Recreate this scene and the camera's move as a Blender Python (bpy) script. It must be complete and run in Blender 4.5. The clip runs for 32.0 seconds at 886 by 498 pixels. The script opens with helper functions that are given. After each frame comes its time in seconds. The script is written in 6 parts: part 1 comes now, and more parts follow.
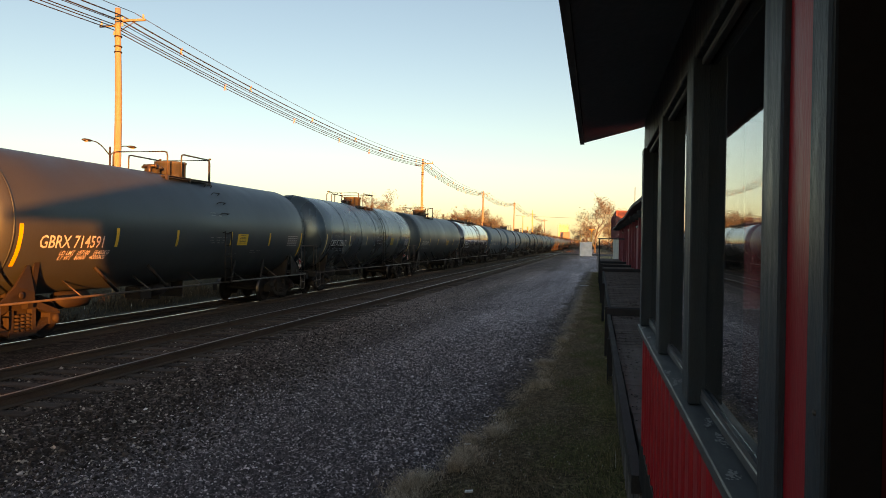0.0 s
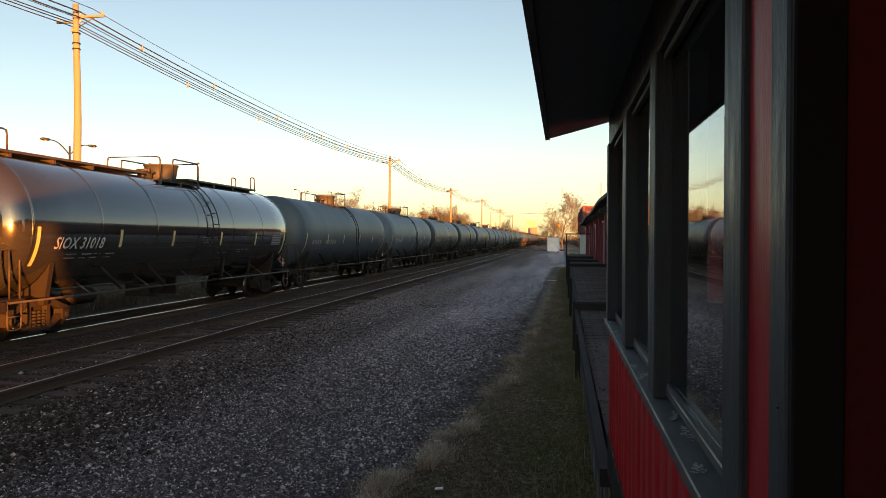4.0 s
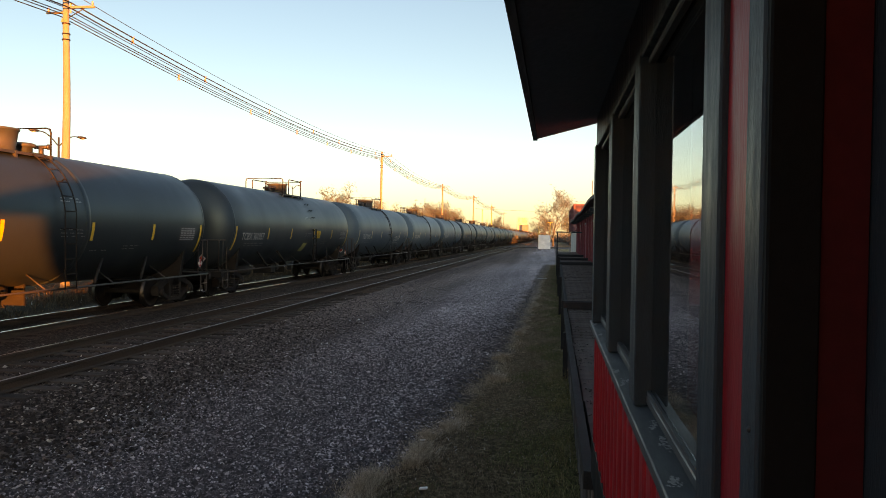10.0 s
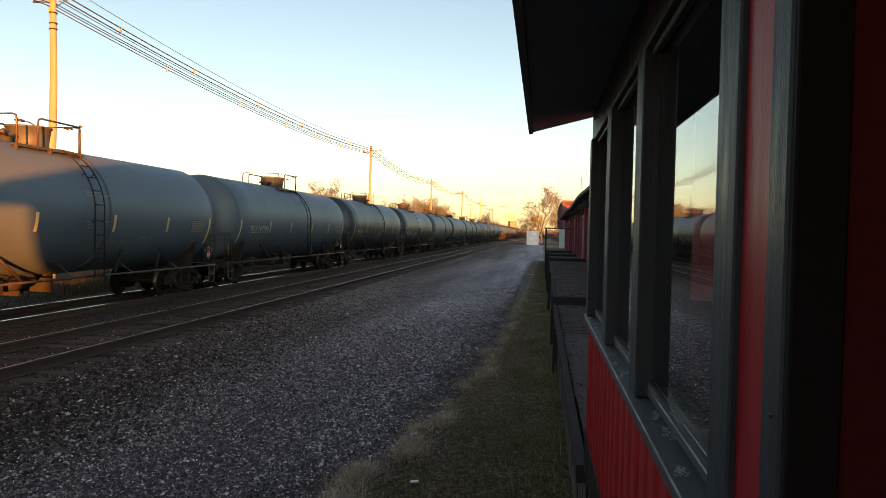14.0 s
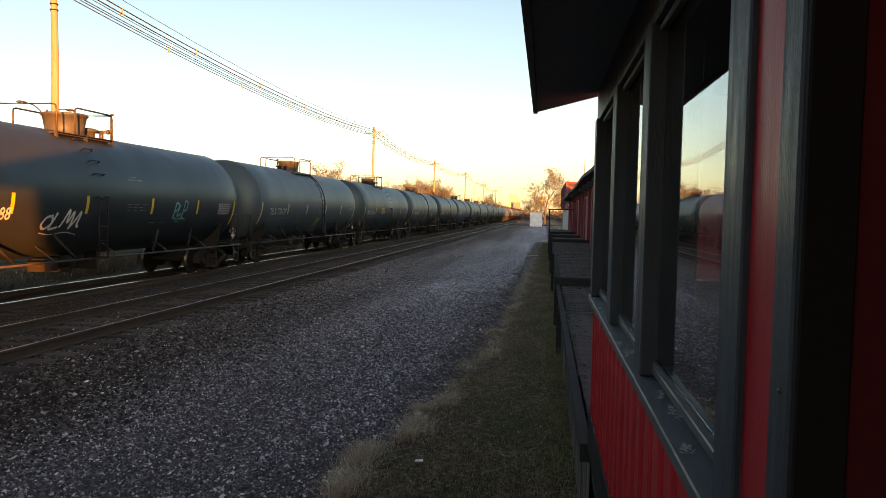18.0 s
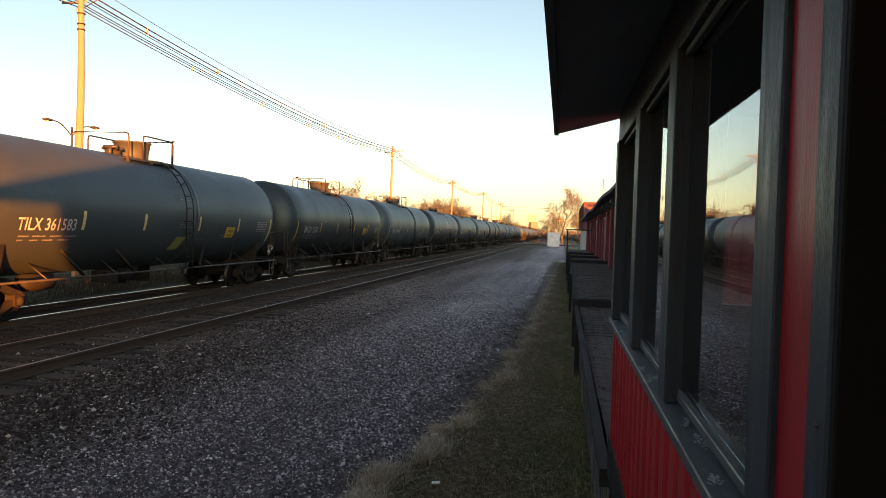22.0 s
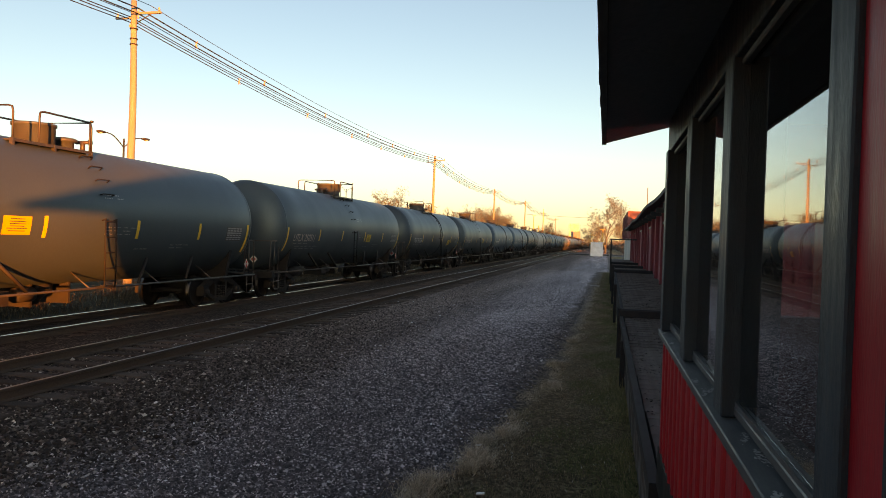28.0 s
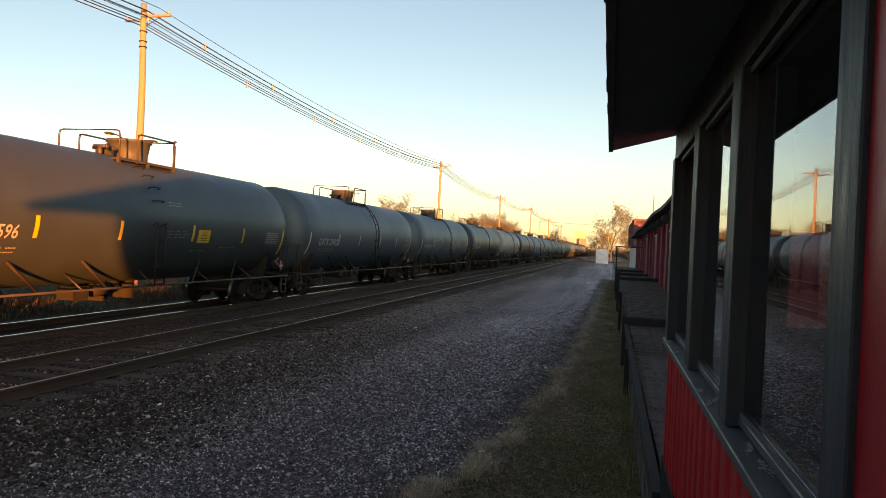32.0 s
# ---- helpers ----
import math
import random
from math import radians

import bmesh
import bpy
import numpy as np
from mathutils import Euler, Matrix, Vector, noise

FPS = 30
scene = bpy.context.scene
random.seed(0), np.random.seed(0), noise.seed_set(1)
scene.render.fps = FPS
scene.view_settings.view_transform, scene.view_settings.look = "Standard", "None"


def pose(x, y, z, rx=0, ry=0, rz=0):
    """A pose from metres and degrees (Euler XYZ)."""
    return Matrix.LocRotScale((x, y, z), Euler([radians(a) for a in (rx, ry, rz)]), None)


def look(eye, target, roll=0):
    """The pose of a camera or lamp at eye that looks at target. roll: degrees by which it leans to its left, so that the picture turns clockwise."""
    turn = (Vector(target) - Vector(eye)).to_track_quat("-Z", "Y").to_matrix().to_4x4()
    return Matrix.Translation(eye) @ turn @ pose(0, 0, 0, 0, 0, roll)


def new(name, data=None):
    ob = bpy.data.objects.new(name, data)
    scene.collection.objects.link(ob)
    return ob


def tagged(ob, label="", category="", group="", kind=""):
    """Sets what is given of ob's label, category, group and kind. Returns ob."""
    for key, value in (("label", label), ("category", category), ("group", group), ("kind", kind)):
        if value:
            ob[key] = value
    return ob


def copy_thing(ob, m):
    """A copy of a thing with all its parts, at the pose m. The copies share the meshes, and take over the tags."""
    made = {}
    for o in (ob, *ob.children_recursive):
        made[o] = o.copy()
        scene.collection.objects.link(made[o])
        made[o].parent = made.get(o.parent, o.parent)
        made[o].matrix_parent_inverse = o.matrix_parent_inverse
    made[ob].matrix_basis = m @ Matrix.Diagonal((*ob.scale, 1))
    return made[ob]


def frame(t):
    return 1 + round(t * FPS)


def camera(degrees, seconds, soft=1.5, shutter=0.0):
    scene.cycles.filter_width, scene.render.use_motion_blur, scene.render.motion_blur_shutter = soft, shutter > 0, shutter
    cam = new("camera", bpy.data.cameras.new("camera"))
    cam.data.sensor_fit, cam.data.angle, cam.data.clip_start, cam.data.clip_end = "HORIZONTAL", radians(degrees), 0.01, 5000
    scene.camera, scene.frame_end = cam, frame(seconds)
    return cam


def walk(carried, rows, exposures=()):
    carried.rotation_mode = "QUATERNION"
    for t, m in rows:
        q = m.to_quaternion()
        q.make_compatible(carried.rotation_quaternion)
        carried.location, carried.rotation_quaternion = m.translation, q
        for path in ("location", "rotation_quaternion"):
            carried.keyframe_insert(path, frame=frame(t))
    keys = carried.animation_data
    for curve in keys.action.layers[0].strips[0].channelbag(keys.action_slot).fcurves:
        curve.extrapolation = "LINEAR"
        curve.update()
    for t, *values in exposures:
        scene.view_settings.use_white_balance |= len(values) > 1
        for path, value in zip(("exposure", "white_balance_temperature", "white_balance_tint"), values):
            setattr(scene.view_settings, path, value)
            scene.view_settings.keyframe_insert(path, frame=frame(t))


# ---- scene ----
cam = camera(61.56, 32.0, soft=0.72)
PATH = [
    (0, (1.242, -1.643, 2.060), (0.8419, 0.3165, 2.0412), 0.81),
    (0.5, (1.239, -1.635, 2.058), (0.8397, 0.3244, 2.0409), 0.54),
    (1, (1.239, -1.629, 2.057), (0.8511, 0.3326, 2.0384), 0.53),
    (1.5, (1.245, -1.626, 2.063), (0.8694, 0.3381, 2.0419), 0.46),
    (2, (1.244, -1.625, 2.062), (0.8751, 0.3403, 2.0372), 0.33),
    (2.5, (1.249, -1.622, 2.060), (0.8901, 0.3452, 2.0323), 0.26),
    (3, (1.249, -1.623, 2.058), (0.9020, 0.3468, 2.0298), 0.28),
    (3.5, (1.249, -1.619, 2.059), (0.9174, 0.3530, 2.0321), 0.21),
    (5.5, (1.249, -1.615, 2.061), (0.9677, 0.3648, 2.0345), 0.22),
    (6, (1.248, -1.615, 2.058), (0.9757, 0.3660, 2.0336), 0.43),
    (6.5, (1.246, -1.615, 2.054), (0.9796, 0.3672, 2.0297), 0.77),
    (7, (1.245, -1.612, 2.054), (0.9815, 0.3703, 2.0321), 1.13),
    (7.5, (1.252, -1.605, 2.057), (0.9968, 0.3784, 2.0370), 1.21),
    (8, (1.266, -1.611, 2.070), (1.0105, 0.3723, 2.0500), 1.12),
    (8.5, (1.277, -1.618, 2.077), (1.0147, 0.3650, 2.0529), 0.84),
    (9, (1.279, -1.621, 2.081), (1.0026, 0.3599, 2.0465), 0.68),
    (9.5, (1.280, -1.604, 2.078), (0.9942, 0.3751, 2.0312), 0.76),
    (10, (1.280, -1.576, 2.085), (0.9867, 0.4017, 2.0487), 0.81),
    (10.5, (1.258, -1.578, 2.080), (0.9651, 0.4006, 2.0504), 0.75),
    (11, (1.245, -1.577, 2.072), (0.9592, 0.4027, 2.0410), 0.94),
    (11.5, (1.237, -1.565, 2.067), (0.9649, 0.4165, 2.0358), 1.25),
    (12, (1.232, -1.566, 2.061), (0.9734, 0.4169, 2.0315), 1.46),
    (12.5, (1.232, -1.572, 2.063), (0.9763, 0.4118, 2.0313), 1.49),
    (13, (1.230, -1.570, 2.061), (0.9748, 0.4128, 2.0184), 1.58),
    (13.5, (1.235, -1.564, 2.061), (0.9758, 0.4189, 2.0107), 1.44),
    (14, (1.234, -1.568, 2.065), (0.9725, 0.4146, 2.0169), 1.33),
    (14.5, (1.233, -1.565, 2.064), (0.9712, 0.4176, 2.0128), 1.28),
    (16.5, (1.226, -1.567, 2.056), (0.9591, 0.4133, 1.9801), 1.15),
    (17, (1.227, -1.566, 2.058), (0.9593, 0.4143, 1.9749), 1.11),
    (17.5, (1.226, -1.569, 2.056), (0.9572, 0.4104, 1.9657), 1.19),
    (18, (1.227, -1.566, 2.058), (0.9582, 0.4133, 1.9601), 1.22),
    (18.5, (1.226, -1.568, 2.062), (0.9514, 0.4109, 1.9644), 1.40),
    (19, (1.227, -1.569, 2.065), (0.9441, 0.4088, 1.9706), 1.36),
    (19.5, (1.228, -1.570, 2.071), (0.9345, 0.4071, 1.9888), 1.51),
    (20, (1.239, -1.568, 2.078), (0.9407, 0.4085, 2.0093), 1.50),
    (20.5, (1.228, -1.569, 2.076), (0.9286, 0.4073, 2.0205), 1.62),
    (21, (1.225, -1.570, 2.076), (0.9204, 0.4057, 2.0281), 1.76),
    (21.5, (1.216, -1.569, 2.070), (0.9059, 0.4067, 2.0216), 1.77),
    (22, (1.207, -1.564, 2.069), (0.8914, 0.4101, 2.0209), 1.77),
    (22.5, (1.190, -1.565, 2.063), (0.8623, 0.4076, 2.0108), 1.64),
    (23, (1.184, -1.565, 2.061), (0.8400, 0.4041, 2.0041), 1.50),
    (23.5, (1.185, -1.569, 2.067), (0.8315, 0.3993, 2.0120), 1.47),
    (24, (1.181, -1.565, 2.065), (0.8173, 0.4007, 2.0120), 1.41),
    (24.5, (1.180, -1.567, 2.070), (0.8064, 0.3970, 2.0191), 1.33),
    (25, (1.177, -1.572, 2.070), (0.7899, 0.3898, 2.0191), 1.34),
    (25.5, (1.176, -1.568, 2.070), (0.7796, 0.3913, 2.0239), 1.51),
    (27.5, (1.175, -1.569, 2.071), (0.7555, 0.3858, 2.0415), 1.70),
    (28, (1.175, -1.573, 2.072), (0.7488, 0.3810, 2.0454), 1.85),
    (28.5, (1.174, -1.574, 2.070), (0.7458, 0.3800, 2.0447), 2.09),
    (29, (1.175, -1.571, 2.072), (0.7446, 0.3824, 2.0495), 2.09),
    (29.5, (1.176, -1.570, 2.071), (0.7445, 0.3832, 2.0512), 2.04),
    (30, (1.174, -1.574, 2.072), (0.7405, 0.3786, 2.0545), 2.06),
    (30.5, (1.175, -1.570, 2.073), (0.7399, 0.3818, 2.0560), 2.14),
    (31, (1.173, -1.575, 2.072), (0.7357, 0.3764, 2.0551), 2.31),
    (31.5, (1.173, -1.577, 2.072), (0.7329, 0.3737, 2.0577), 2.47),
    (32, (1.174, -1.574, 2.072), (0.7336, 0.3765, 2.0592), 2.55),
]
walk(cam, [(t, look(eye, target, roll)) for t, eye, target, roll in PATH],
     exposures=[(0, 2.57, 9100, 16), (6, 2.74, 9100, 16), (14, 2.81, 9100, 16), (20, 2.97, 9100, 16), (25, 2.80, 9100, 16), (28, 2.70, 9100, 16), (32, 2.70, 9100, 16)])

# ---- light: a sun on the horizon, behind and to the right, and the evening sky ----
SUN_EL = 0.9
SUN_DIR = Vector((-1.0, 1.9, 0.0)).normalized()          # the way the light travels over the ground
world = bpy.data.worlds.new("evening_sky")
scene.world = world
world.use_nodes = True
wn = world.node_tree.nodes
sky = wn.new("ShaderNodeTexSky")
sky.sky_type = "NISHITA"
sky.sun_disc = False
sky.sun_elevation = radians(10.5)
sky.sun_rotation = math.atan2(-SUN_DIR.x, -SUN_DIR.y)
sky.air_density, sky.dust_density, sky.ozone_density = 1.0, 0.7, 2.2
wn["Background"].inputs["Strength"].default_value = 0.037
world.node_tree.links.new(sky.outputs[0], wn["Background"].inputs["Color"])
sun_data = bpy.data.lights.new("sun", "SUN")
sun_data.energy, sun_data.angle, sun_data.color = 3.5, radians(0.6), (1.0, 0.31, 0.06)
sun = new("sun", sun_data)
sun.matrix_world = look((0, 0, 30), Vector((0, 0, 30)) + SUN_DIR * math.cos(radians(SUN_EL)) - Vector((0, 0, math.sin(radians(SUN_EL)))))


# ---- materials ----
def mat(name, color, rough=0.6, metal=0.0, vary=0.25, scale=6.0, fine=60.0, bump=0.0, tint=None, tint_scale=1.2, tint_amount=0.5,
        coat=0.0, random_value=0.0, stretch=(1, 1, 1), rough_vary=0.15, spec=0.5, sheen_tint=None):
    """A surface with stains at one scale, grain at another, and a second colour in patches."""
    m = bpy.data.materials.new(name)
    m.use_nodes = True
    nt = m.node_tree
    n, ln = nt.nodes, nt.links
    b = n["Principled BSDF"]
    tc = n.new("ShaderNodeTexCoord")
    mp = n.new("ShaderNodeMapping")
    mp.inputs["Scale"].default_value = stretch
    ln.new(tc.outputs["Object"], mp.inputs[0])
    big = n.new("ShaderNodeTexNoise")
    big.inputs["Scale"].default_value, big.inputs["Detail"].default_value = scale, 6
    small = n.new("ShaderNodeTexNoise")
    small.inputs["Scale"].default_value, small.inputs["Detail"].default_value = fine, 3
    patch = n.new("ShaderNodeTexNoise")
    patch.inputs["Scale"].default_value, patch.inputs["Detail"].default_value = tint_scale, 8
    for k in (big, small, patch):
        ln.new(mp.outputs[0], k.inputs["Vector"])
    c1 = n.new("ShaderNodeMix")
    c1.data_type = "RGBA"
    c1.inputs[6].default_value = (*color, 1)
    c1.inputs[7].default_value = (*(tint or color), 1)
    ramp = n.new("ShaderNodeMapRange")
    ramp.inputs[1].default_value, ramp.inputs[2].default_value, ramp.inputs[4].default_value = 0.42, 0.68, tint_amount
    ln.new(patch.outputs[0], ramp.inputs[0])
    ln.new(ramp.outputs[0], c1.inputs[0])
    add = n.new("ShaderNodeMath")
    add.operation = "ADD"
    ln.new(big.outputs[0], add.inputs[0])
    ln.new(small.outputs[0], add.inputs[1])
    val = n.new("ShaderNodeMapRange")
    val.inputs[1].default_value, val.inputs[2].default_value = 0.6, 1.4
    val.inputs[3].default_value, val.inputs[4].default_value = 1 - vary, 1 + vary
    ln.new(add.outputs[0], val.inputs[0])
    hsv = n.new("ShaderNodeHueSaturation")
    ln.new(c1.outputs[2], hsv.inputs["Color"])
    if random_value:
        info = n.new("ShaderNodeObjectInfo")
        rv = n.new("ShaderNodeMapRange")
        rv.inputs[3].default_value, rv.inputs[4].default_value = 1 - random_value, 1 + random_value
        ln.new(info.outputs["Random"], rv.inputs[0])
        mul = n.new("ShaderNodeMath")
        mul.operation = "MULTIPLY"
        ln.new(rv.outputs[0], mul.inputs[0])
        ln.new(val.outputs[0], mul.inputs[1])
        ln.new(mul.outputs[0], hsv.inputs["Value"])
    else:
        ln.new(val.outputs[0], hsv.inputs["Value"])
    ln.new(hsv.outputs[0], b.inputs["Base Color"])
    rr = n.new("ShaderNodeMapRange")
    rr.inputs[1].default_value, rr.inputs[2].default_value = 0.3, 0.7
    rr.inputs[3].default_value, rr.inputs[4].default_value = max(0.03, rough - rough_vary), min(1, rough + rough_vary)
    ln.new(big.outputs[0], rr.inputs[0])
    ln.new(rr.outputs[0], b.inputs["Roughness"])
    b.inputs["Metallic"].default_value = metal
    b.inputs["Specular IOR Level"].default_value = spec
    if sheen_tint:
        b.inputs["Specular Tint"].default_value = (*sheen_tint, 1)
    b.inputs["Coat Weight"].default_value = coat
    b.inputs["Coat Roughness"].default_value = 0.08
    if bump:
        bp = n.new("ShaderNodeBump")
        bp.inputs["Strength"].default_value, bp.inputs["Distance"].default_value = 1.0, bump
        ln.new(add.outputs[0], bp.inputs["Height"])
        ln.new(bp.outputs[0], b.inputs["Normal"])
    return m


M = {
    "tank_black": mat("tank_black", (0.025, 0.033, 0.038), 0.42, spec=0.62, sheen_tint=(0.55, 0.84, 1.0), vary=0.14, rough_vary=0.08, tint=(0.032, 0.037, 0.040), scale=0.8, fine=30, tint_scale=0.4, random_value=0.25, stretch=(1, 1, 0.35), bump=0.0002),
    "tank_slate": mat("tank_slate", (0.059, 0.091, 0.120), 0.46, spec=0.62, sheen_tint=(0.55, 0.84, 1.0), vary=0.14, rough_vary=0.08, tint=(0.066, 0.094, 0.119), scale=0.8, fine=30, tint_scale=0.4, random_value=0.25, stretch=(1, 1, 0.35), bump=0.0002),
    "tank_teal": mat("tank_teal", (0.042, 0.057, 0.065), 0.44, spec=0.62, sheen_tint=(0.55, 0.84, 1.0), vary=0.14, rough_vary=0.08, tint=(0.048, 0.060, 0.067), scale=0.8, fine=30, tint_scale=0.4, random_value=0.2, stretch=(1, 1, 0.35), bump=0.0002),
    "letter_grey": mat("letter_grey", (0.30, 0.31, 0.31), 0.6, vary=0.2, scale=10),
    "tank_gloss": mat("tank_gloss", (0.024, 0.027, 0.030), 0.13, vary=0.08, tint=(0.026, 0.025, 0.024), scale=0.8, fine=25, tint_scale=0.5, rough_vary=0.04, coat=1.0, spec=1.0),
    "tank_satin": mat("tank_satin", (0.026, 0.040, 0.048), 0.27, spec=0.85, sheen_tint=(0.6, 0.86, 1.0), vary=0.10, tint=(0.030, 0.041, 0.047), scale=0.8, fine=25, tint_scale=0.5, rough_vary=0.05, stretch=(1, 1, 0.35), bump=0.0002),
    "tank_pale": mat("tank_pale", (0.20, 0.20, 0.195), 0.5, tint=(0.14, 0.12, 0.10), scale=1.2, fine=30, tint_scale=0.6, random_value=0.3, stretch=(1, 0.5, 1)),
    "steel_dark": mat("steel_dark", (0.016, 0.015, 0.0145), 0.7, spec=0.22, tint=(0.026, 0.020, 0.016), scale=4, fine=40, tint_scale=2, bump=0.001),
    "steel_rail": mat("steel_rail", (0.045, 0.043, 0.042), 0.5, metal=0.2, tint=(0.08, 0.06, 0.05), scale=4, fine=40, tint_scale=2),
    "truck_rust": mat("truck_rust", (0.028, 0.025, 0.023), 0.8, spec=0.15, tint=(0.019, 0.017, 0.016), scale=5, fine=50, tint_scale=3, bump=0.002),
    "wheel_steel": mat("wheel_steel", (0.018, 0.016, 0.015), 0.8, spec=0.1, metal=0.0, tint=(0.018, 0.016, 0.015), scale=5, fine=50, tint_scale=3),
    "wheel_tread": mat("wheel_tread", (0.07, 0.065, 0.06), 0.4, metal=1.0, vary=0.1),
    "dome_grey": mat("dome_grey", (0.058, 0.070, 0.080), 0.6, metal=0.1, tint=(0.06, 0.05, 0.042), scale=5, fine=50, tint_scale=3, bump=0.001),
    "reflector": mat("reflector", (0.80, 0.50, 0.06), 0.35, vary=0.1, scale=20),
    "reflector_white": mat("reflector_white", (0.72, 0.58, 0.27), 0.35, vary=0.1, scale=20),
    "panel_yellow": mat("panel_yellow", (0.66, 0.42, 0.04), 0.5, vary=0.15, scale=8),
    "decal_yellow_faded": mat("decal_yellow_faded", (0.30, 0.29, 0.10), 0.6, vary=0.2, scale=8),
    "letter_white": mat("letter_white", (0.60, 0.60, 0.57), 0.55, vary=0.2, scale=10, tint=(0.35, 0.34, 0.32), tint_scale=6),
    "letter_orange": mat("letter_orange", (0.46, 0.41, 0.37), 0.55, vary=0.2, scale=10),
    "ink_dark": mat("ink_dark", (0.03, 0.03, 0.03), 0.6, vary=0.1),
    "panel_grey": mat("panel_grey", (0.06, 0.063, 0.065), 0.6, vary=0.2, scale=10),
    "placard_white": mat("placard_white", (0.45, 0.43, 0.41), 0.5, vary=0.1),
    "placard_red": mat("placard_red", (0.42, 0.05, 0.04), 0.5, vary=0.1),
    "graffiti_teal": mat("graffiti_teal", (0.10, 0.36, 0.38), 0.6, vary=0.2, scale=6),
    "graffiti_faint": mat("graffiti_faint", (0.11, 0.12, 0.125), 0.6, vary=0.2, scale=6),
    "graffiti_white": mat("graffiti_white", (0.34, 0.37, 0.39), 0.6, vary=0.2, scale=6),
    "rail_side": mat("rail_side", (0.070, 0.051, 0.039), 0.8, tint=(0.055, 0.040, 0.032), spec=0.15, scale=4, fine=40, tint_scale=2, bump=0.001),
    "rail_top": mat("rail_top", (0.42, 0.41, 0.40), 0.22, metal=1.0, vary=0.1, scale=3, stretch=(8, 0.4, 1), rough_vary=0.05),
    "rail_top_dull": mat("rail_top_dull", (0.36, 0.34, 0.32), 0.34, metal=0.9, vary=0.15, scale=3, stretch=(8, 0.4, 1)),
    "tie_wood": mat("tie_wood", (0.064, 0.050, 0.042), 0.9, tint=(0.105, 0.083, 0.070), scale=3, fine=60, tint_scale=2, bump=0.004, stretch=(1, 8, 8), random_value=0.35, spec=0.08),
    "wood_black": mat("wood_black", (0.030, 0.042, 0.052), 0.50, tint=(0.047, 0.063, 0.075), scale=5, fine=60, tint_scale=2.5, bump=0.0015, stretch=(6, 6, 0.8), spec=0.22),
    "wood_black_long": mat("wood_black_long", (0.060, 0.067, 0.071), 0.55, tint=(0.074, 0.081, 0.085), scale=5, fine=60, tint_scale=2.5, bump=0.0005, stretch=(6, 0.8, 6), spec=0.35),
    "paint_red": mat("paint_red", (0.37, 0.013, 0.022), 0.42, tint=(0.27, 0.011, 0.018), scale=3, fine=40, tint_scale=2, bump=0.0008, stretch=(4, 4, 0.8), spec=0.35),
    # red trim and black wood with shade put into their colour
    "paint_red_shaded": mat("paint_red_shaded", (0.075, 0.006, 0.009), 0.6, tint=(0.05, 0.005, 0.007), scale=3, fine=40, tint_scale=2, spec=0.2),
    "wood_shaded": mat("wood_shaded", (0.009, 0.0095, 0.010), 0.7, tint=(0.013, 0.013, 0.013), scale=4, fine=60, spec=0.12),
    "paint_red_old": mat("paint_red_old", (0.25, 0.046, 0.060), 0.75, tint=(0.17, 0.038, 0.048), scale=3, fine=20, tint_scale=1.2, bump=0.001, stretch=(3, 3, 0.6)),
    "paint_flake": mat("paint_flake", (0.36, 0.36, 0.345), 0.7, vary=0.3, scale=30),
    "soffit": mat("soffit", (0.15, 0.175, 0.205), 0.8, tint=(0.18, 0.20, 0.22), scale=3, fine=40, tint_scale=2),
    "shingle": mat("shingle", (0.050, 0.048, 0.046), 0.9, tint=(0.08, 0.075, 0.07), scale=3, fine=60, tint_scale=2, bump=0.003),
    "wood_tar": mat("wood_tar", (0.030, 0.030, 0.031), 0.85, tint=(0.046, 0.044, 0.042), scale=4, fine=60, tint_scale=2, bump=0.002, spec=0.12),
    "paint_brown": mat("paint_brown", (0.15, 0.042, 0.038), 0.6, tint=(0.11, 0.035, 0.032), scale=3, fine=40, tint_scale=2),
    "wood_grey": mat("wood_grey", (0.085, 0.085, 0.085), 0.9, tint=(0.15, 0.148, 0.143), scale=5, fine=70, tint_scale=4, bump=0.002, stretch=(3, 3, 0.5), random_value=0.45, spec=0.15),
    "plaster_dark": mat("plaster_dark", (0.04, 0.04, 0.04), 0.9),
    "deck_wood": mat("deck_wood", (0.105, 0.087, 0.078), 0.95, spec=0.06, tint=(0.175, 0.146, 0.130), scale=3, fine=50, tint_scale=2, bump=0.003, stretch=(6, 1, 1), random_value=0.12),
    "concrete_old": mat("concrete_old", (0.20, 0.19, 0.175), 0.9, tint=(0.10, 0.095, 0.09), scale=3, fine=40, tint_scale=1.2, bump=0.003),
    "pole_wood": mat("pole_wood", (0.255, 0.242, 0.20), 0.85, tint=(0.19, 0.176, 0.145), scale=2, fine=50, tint_scale=1.5, bump=0.003, stretch=(8, 8, 0.5)),
    "cable": mat("cable", (0.03, 0.03, 0.033), 0.6),
    "insulator": mat("insulator", (0.35, 0.30, 0.26), 0.4),
    "lamp_metal": mat("lamp_metal", (0.05, 0.05, 0.052), 0.5, metal=0.3),
    "lamp_lens": mat("lamp_lens", (0.5, 0.48, 0.42), 0.3),
    "cabinet_white": mat("cabinet_white", (0.84, 0.84, 0.83), 0.5, tint=(0.72, 0.72, 0.71), scale=1.5, tint_scale=1),
    "yellow_paint": mat("yellow_paint", (0.55, 0.36, 0.08), 0.55, tint=(0.40, 0.27, 0.08)),
    "bark": mat("bark", (0.060, 0.055, 0.048), 0.95, tint=(0.06, 0.047, 0.038), scale=2, fine=20, bump=0.01),
    "twig": mat("twig", (0.100, 0.124, 0.124), 0.95, vary=0.3, scale=0.6),
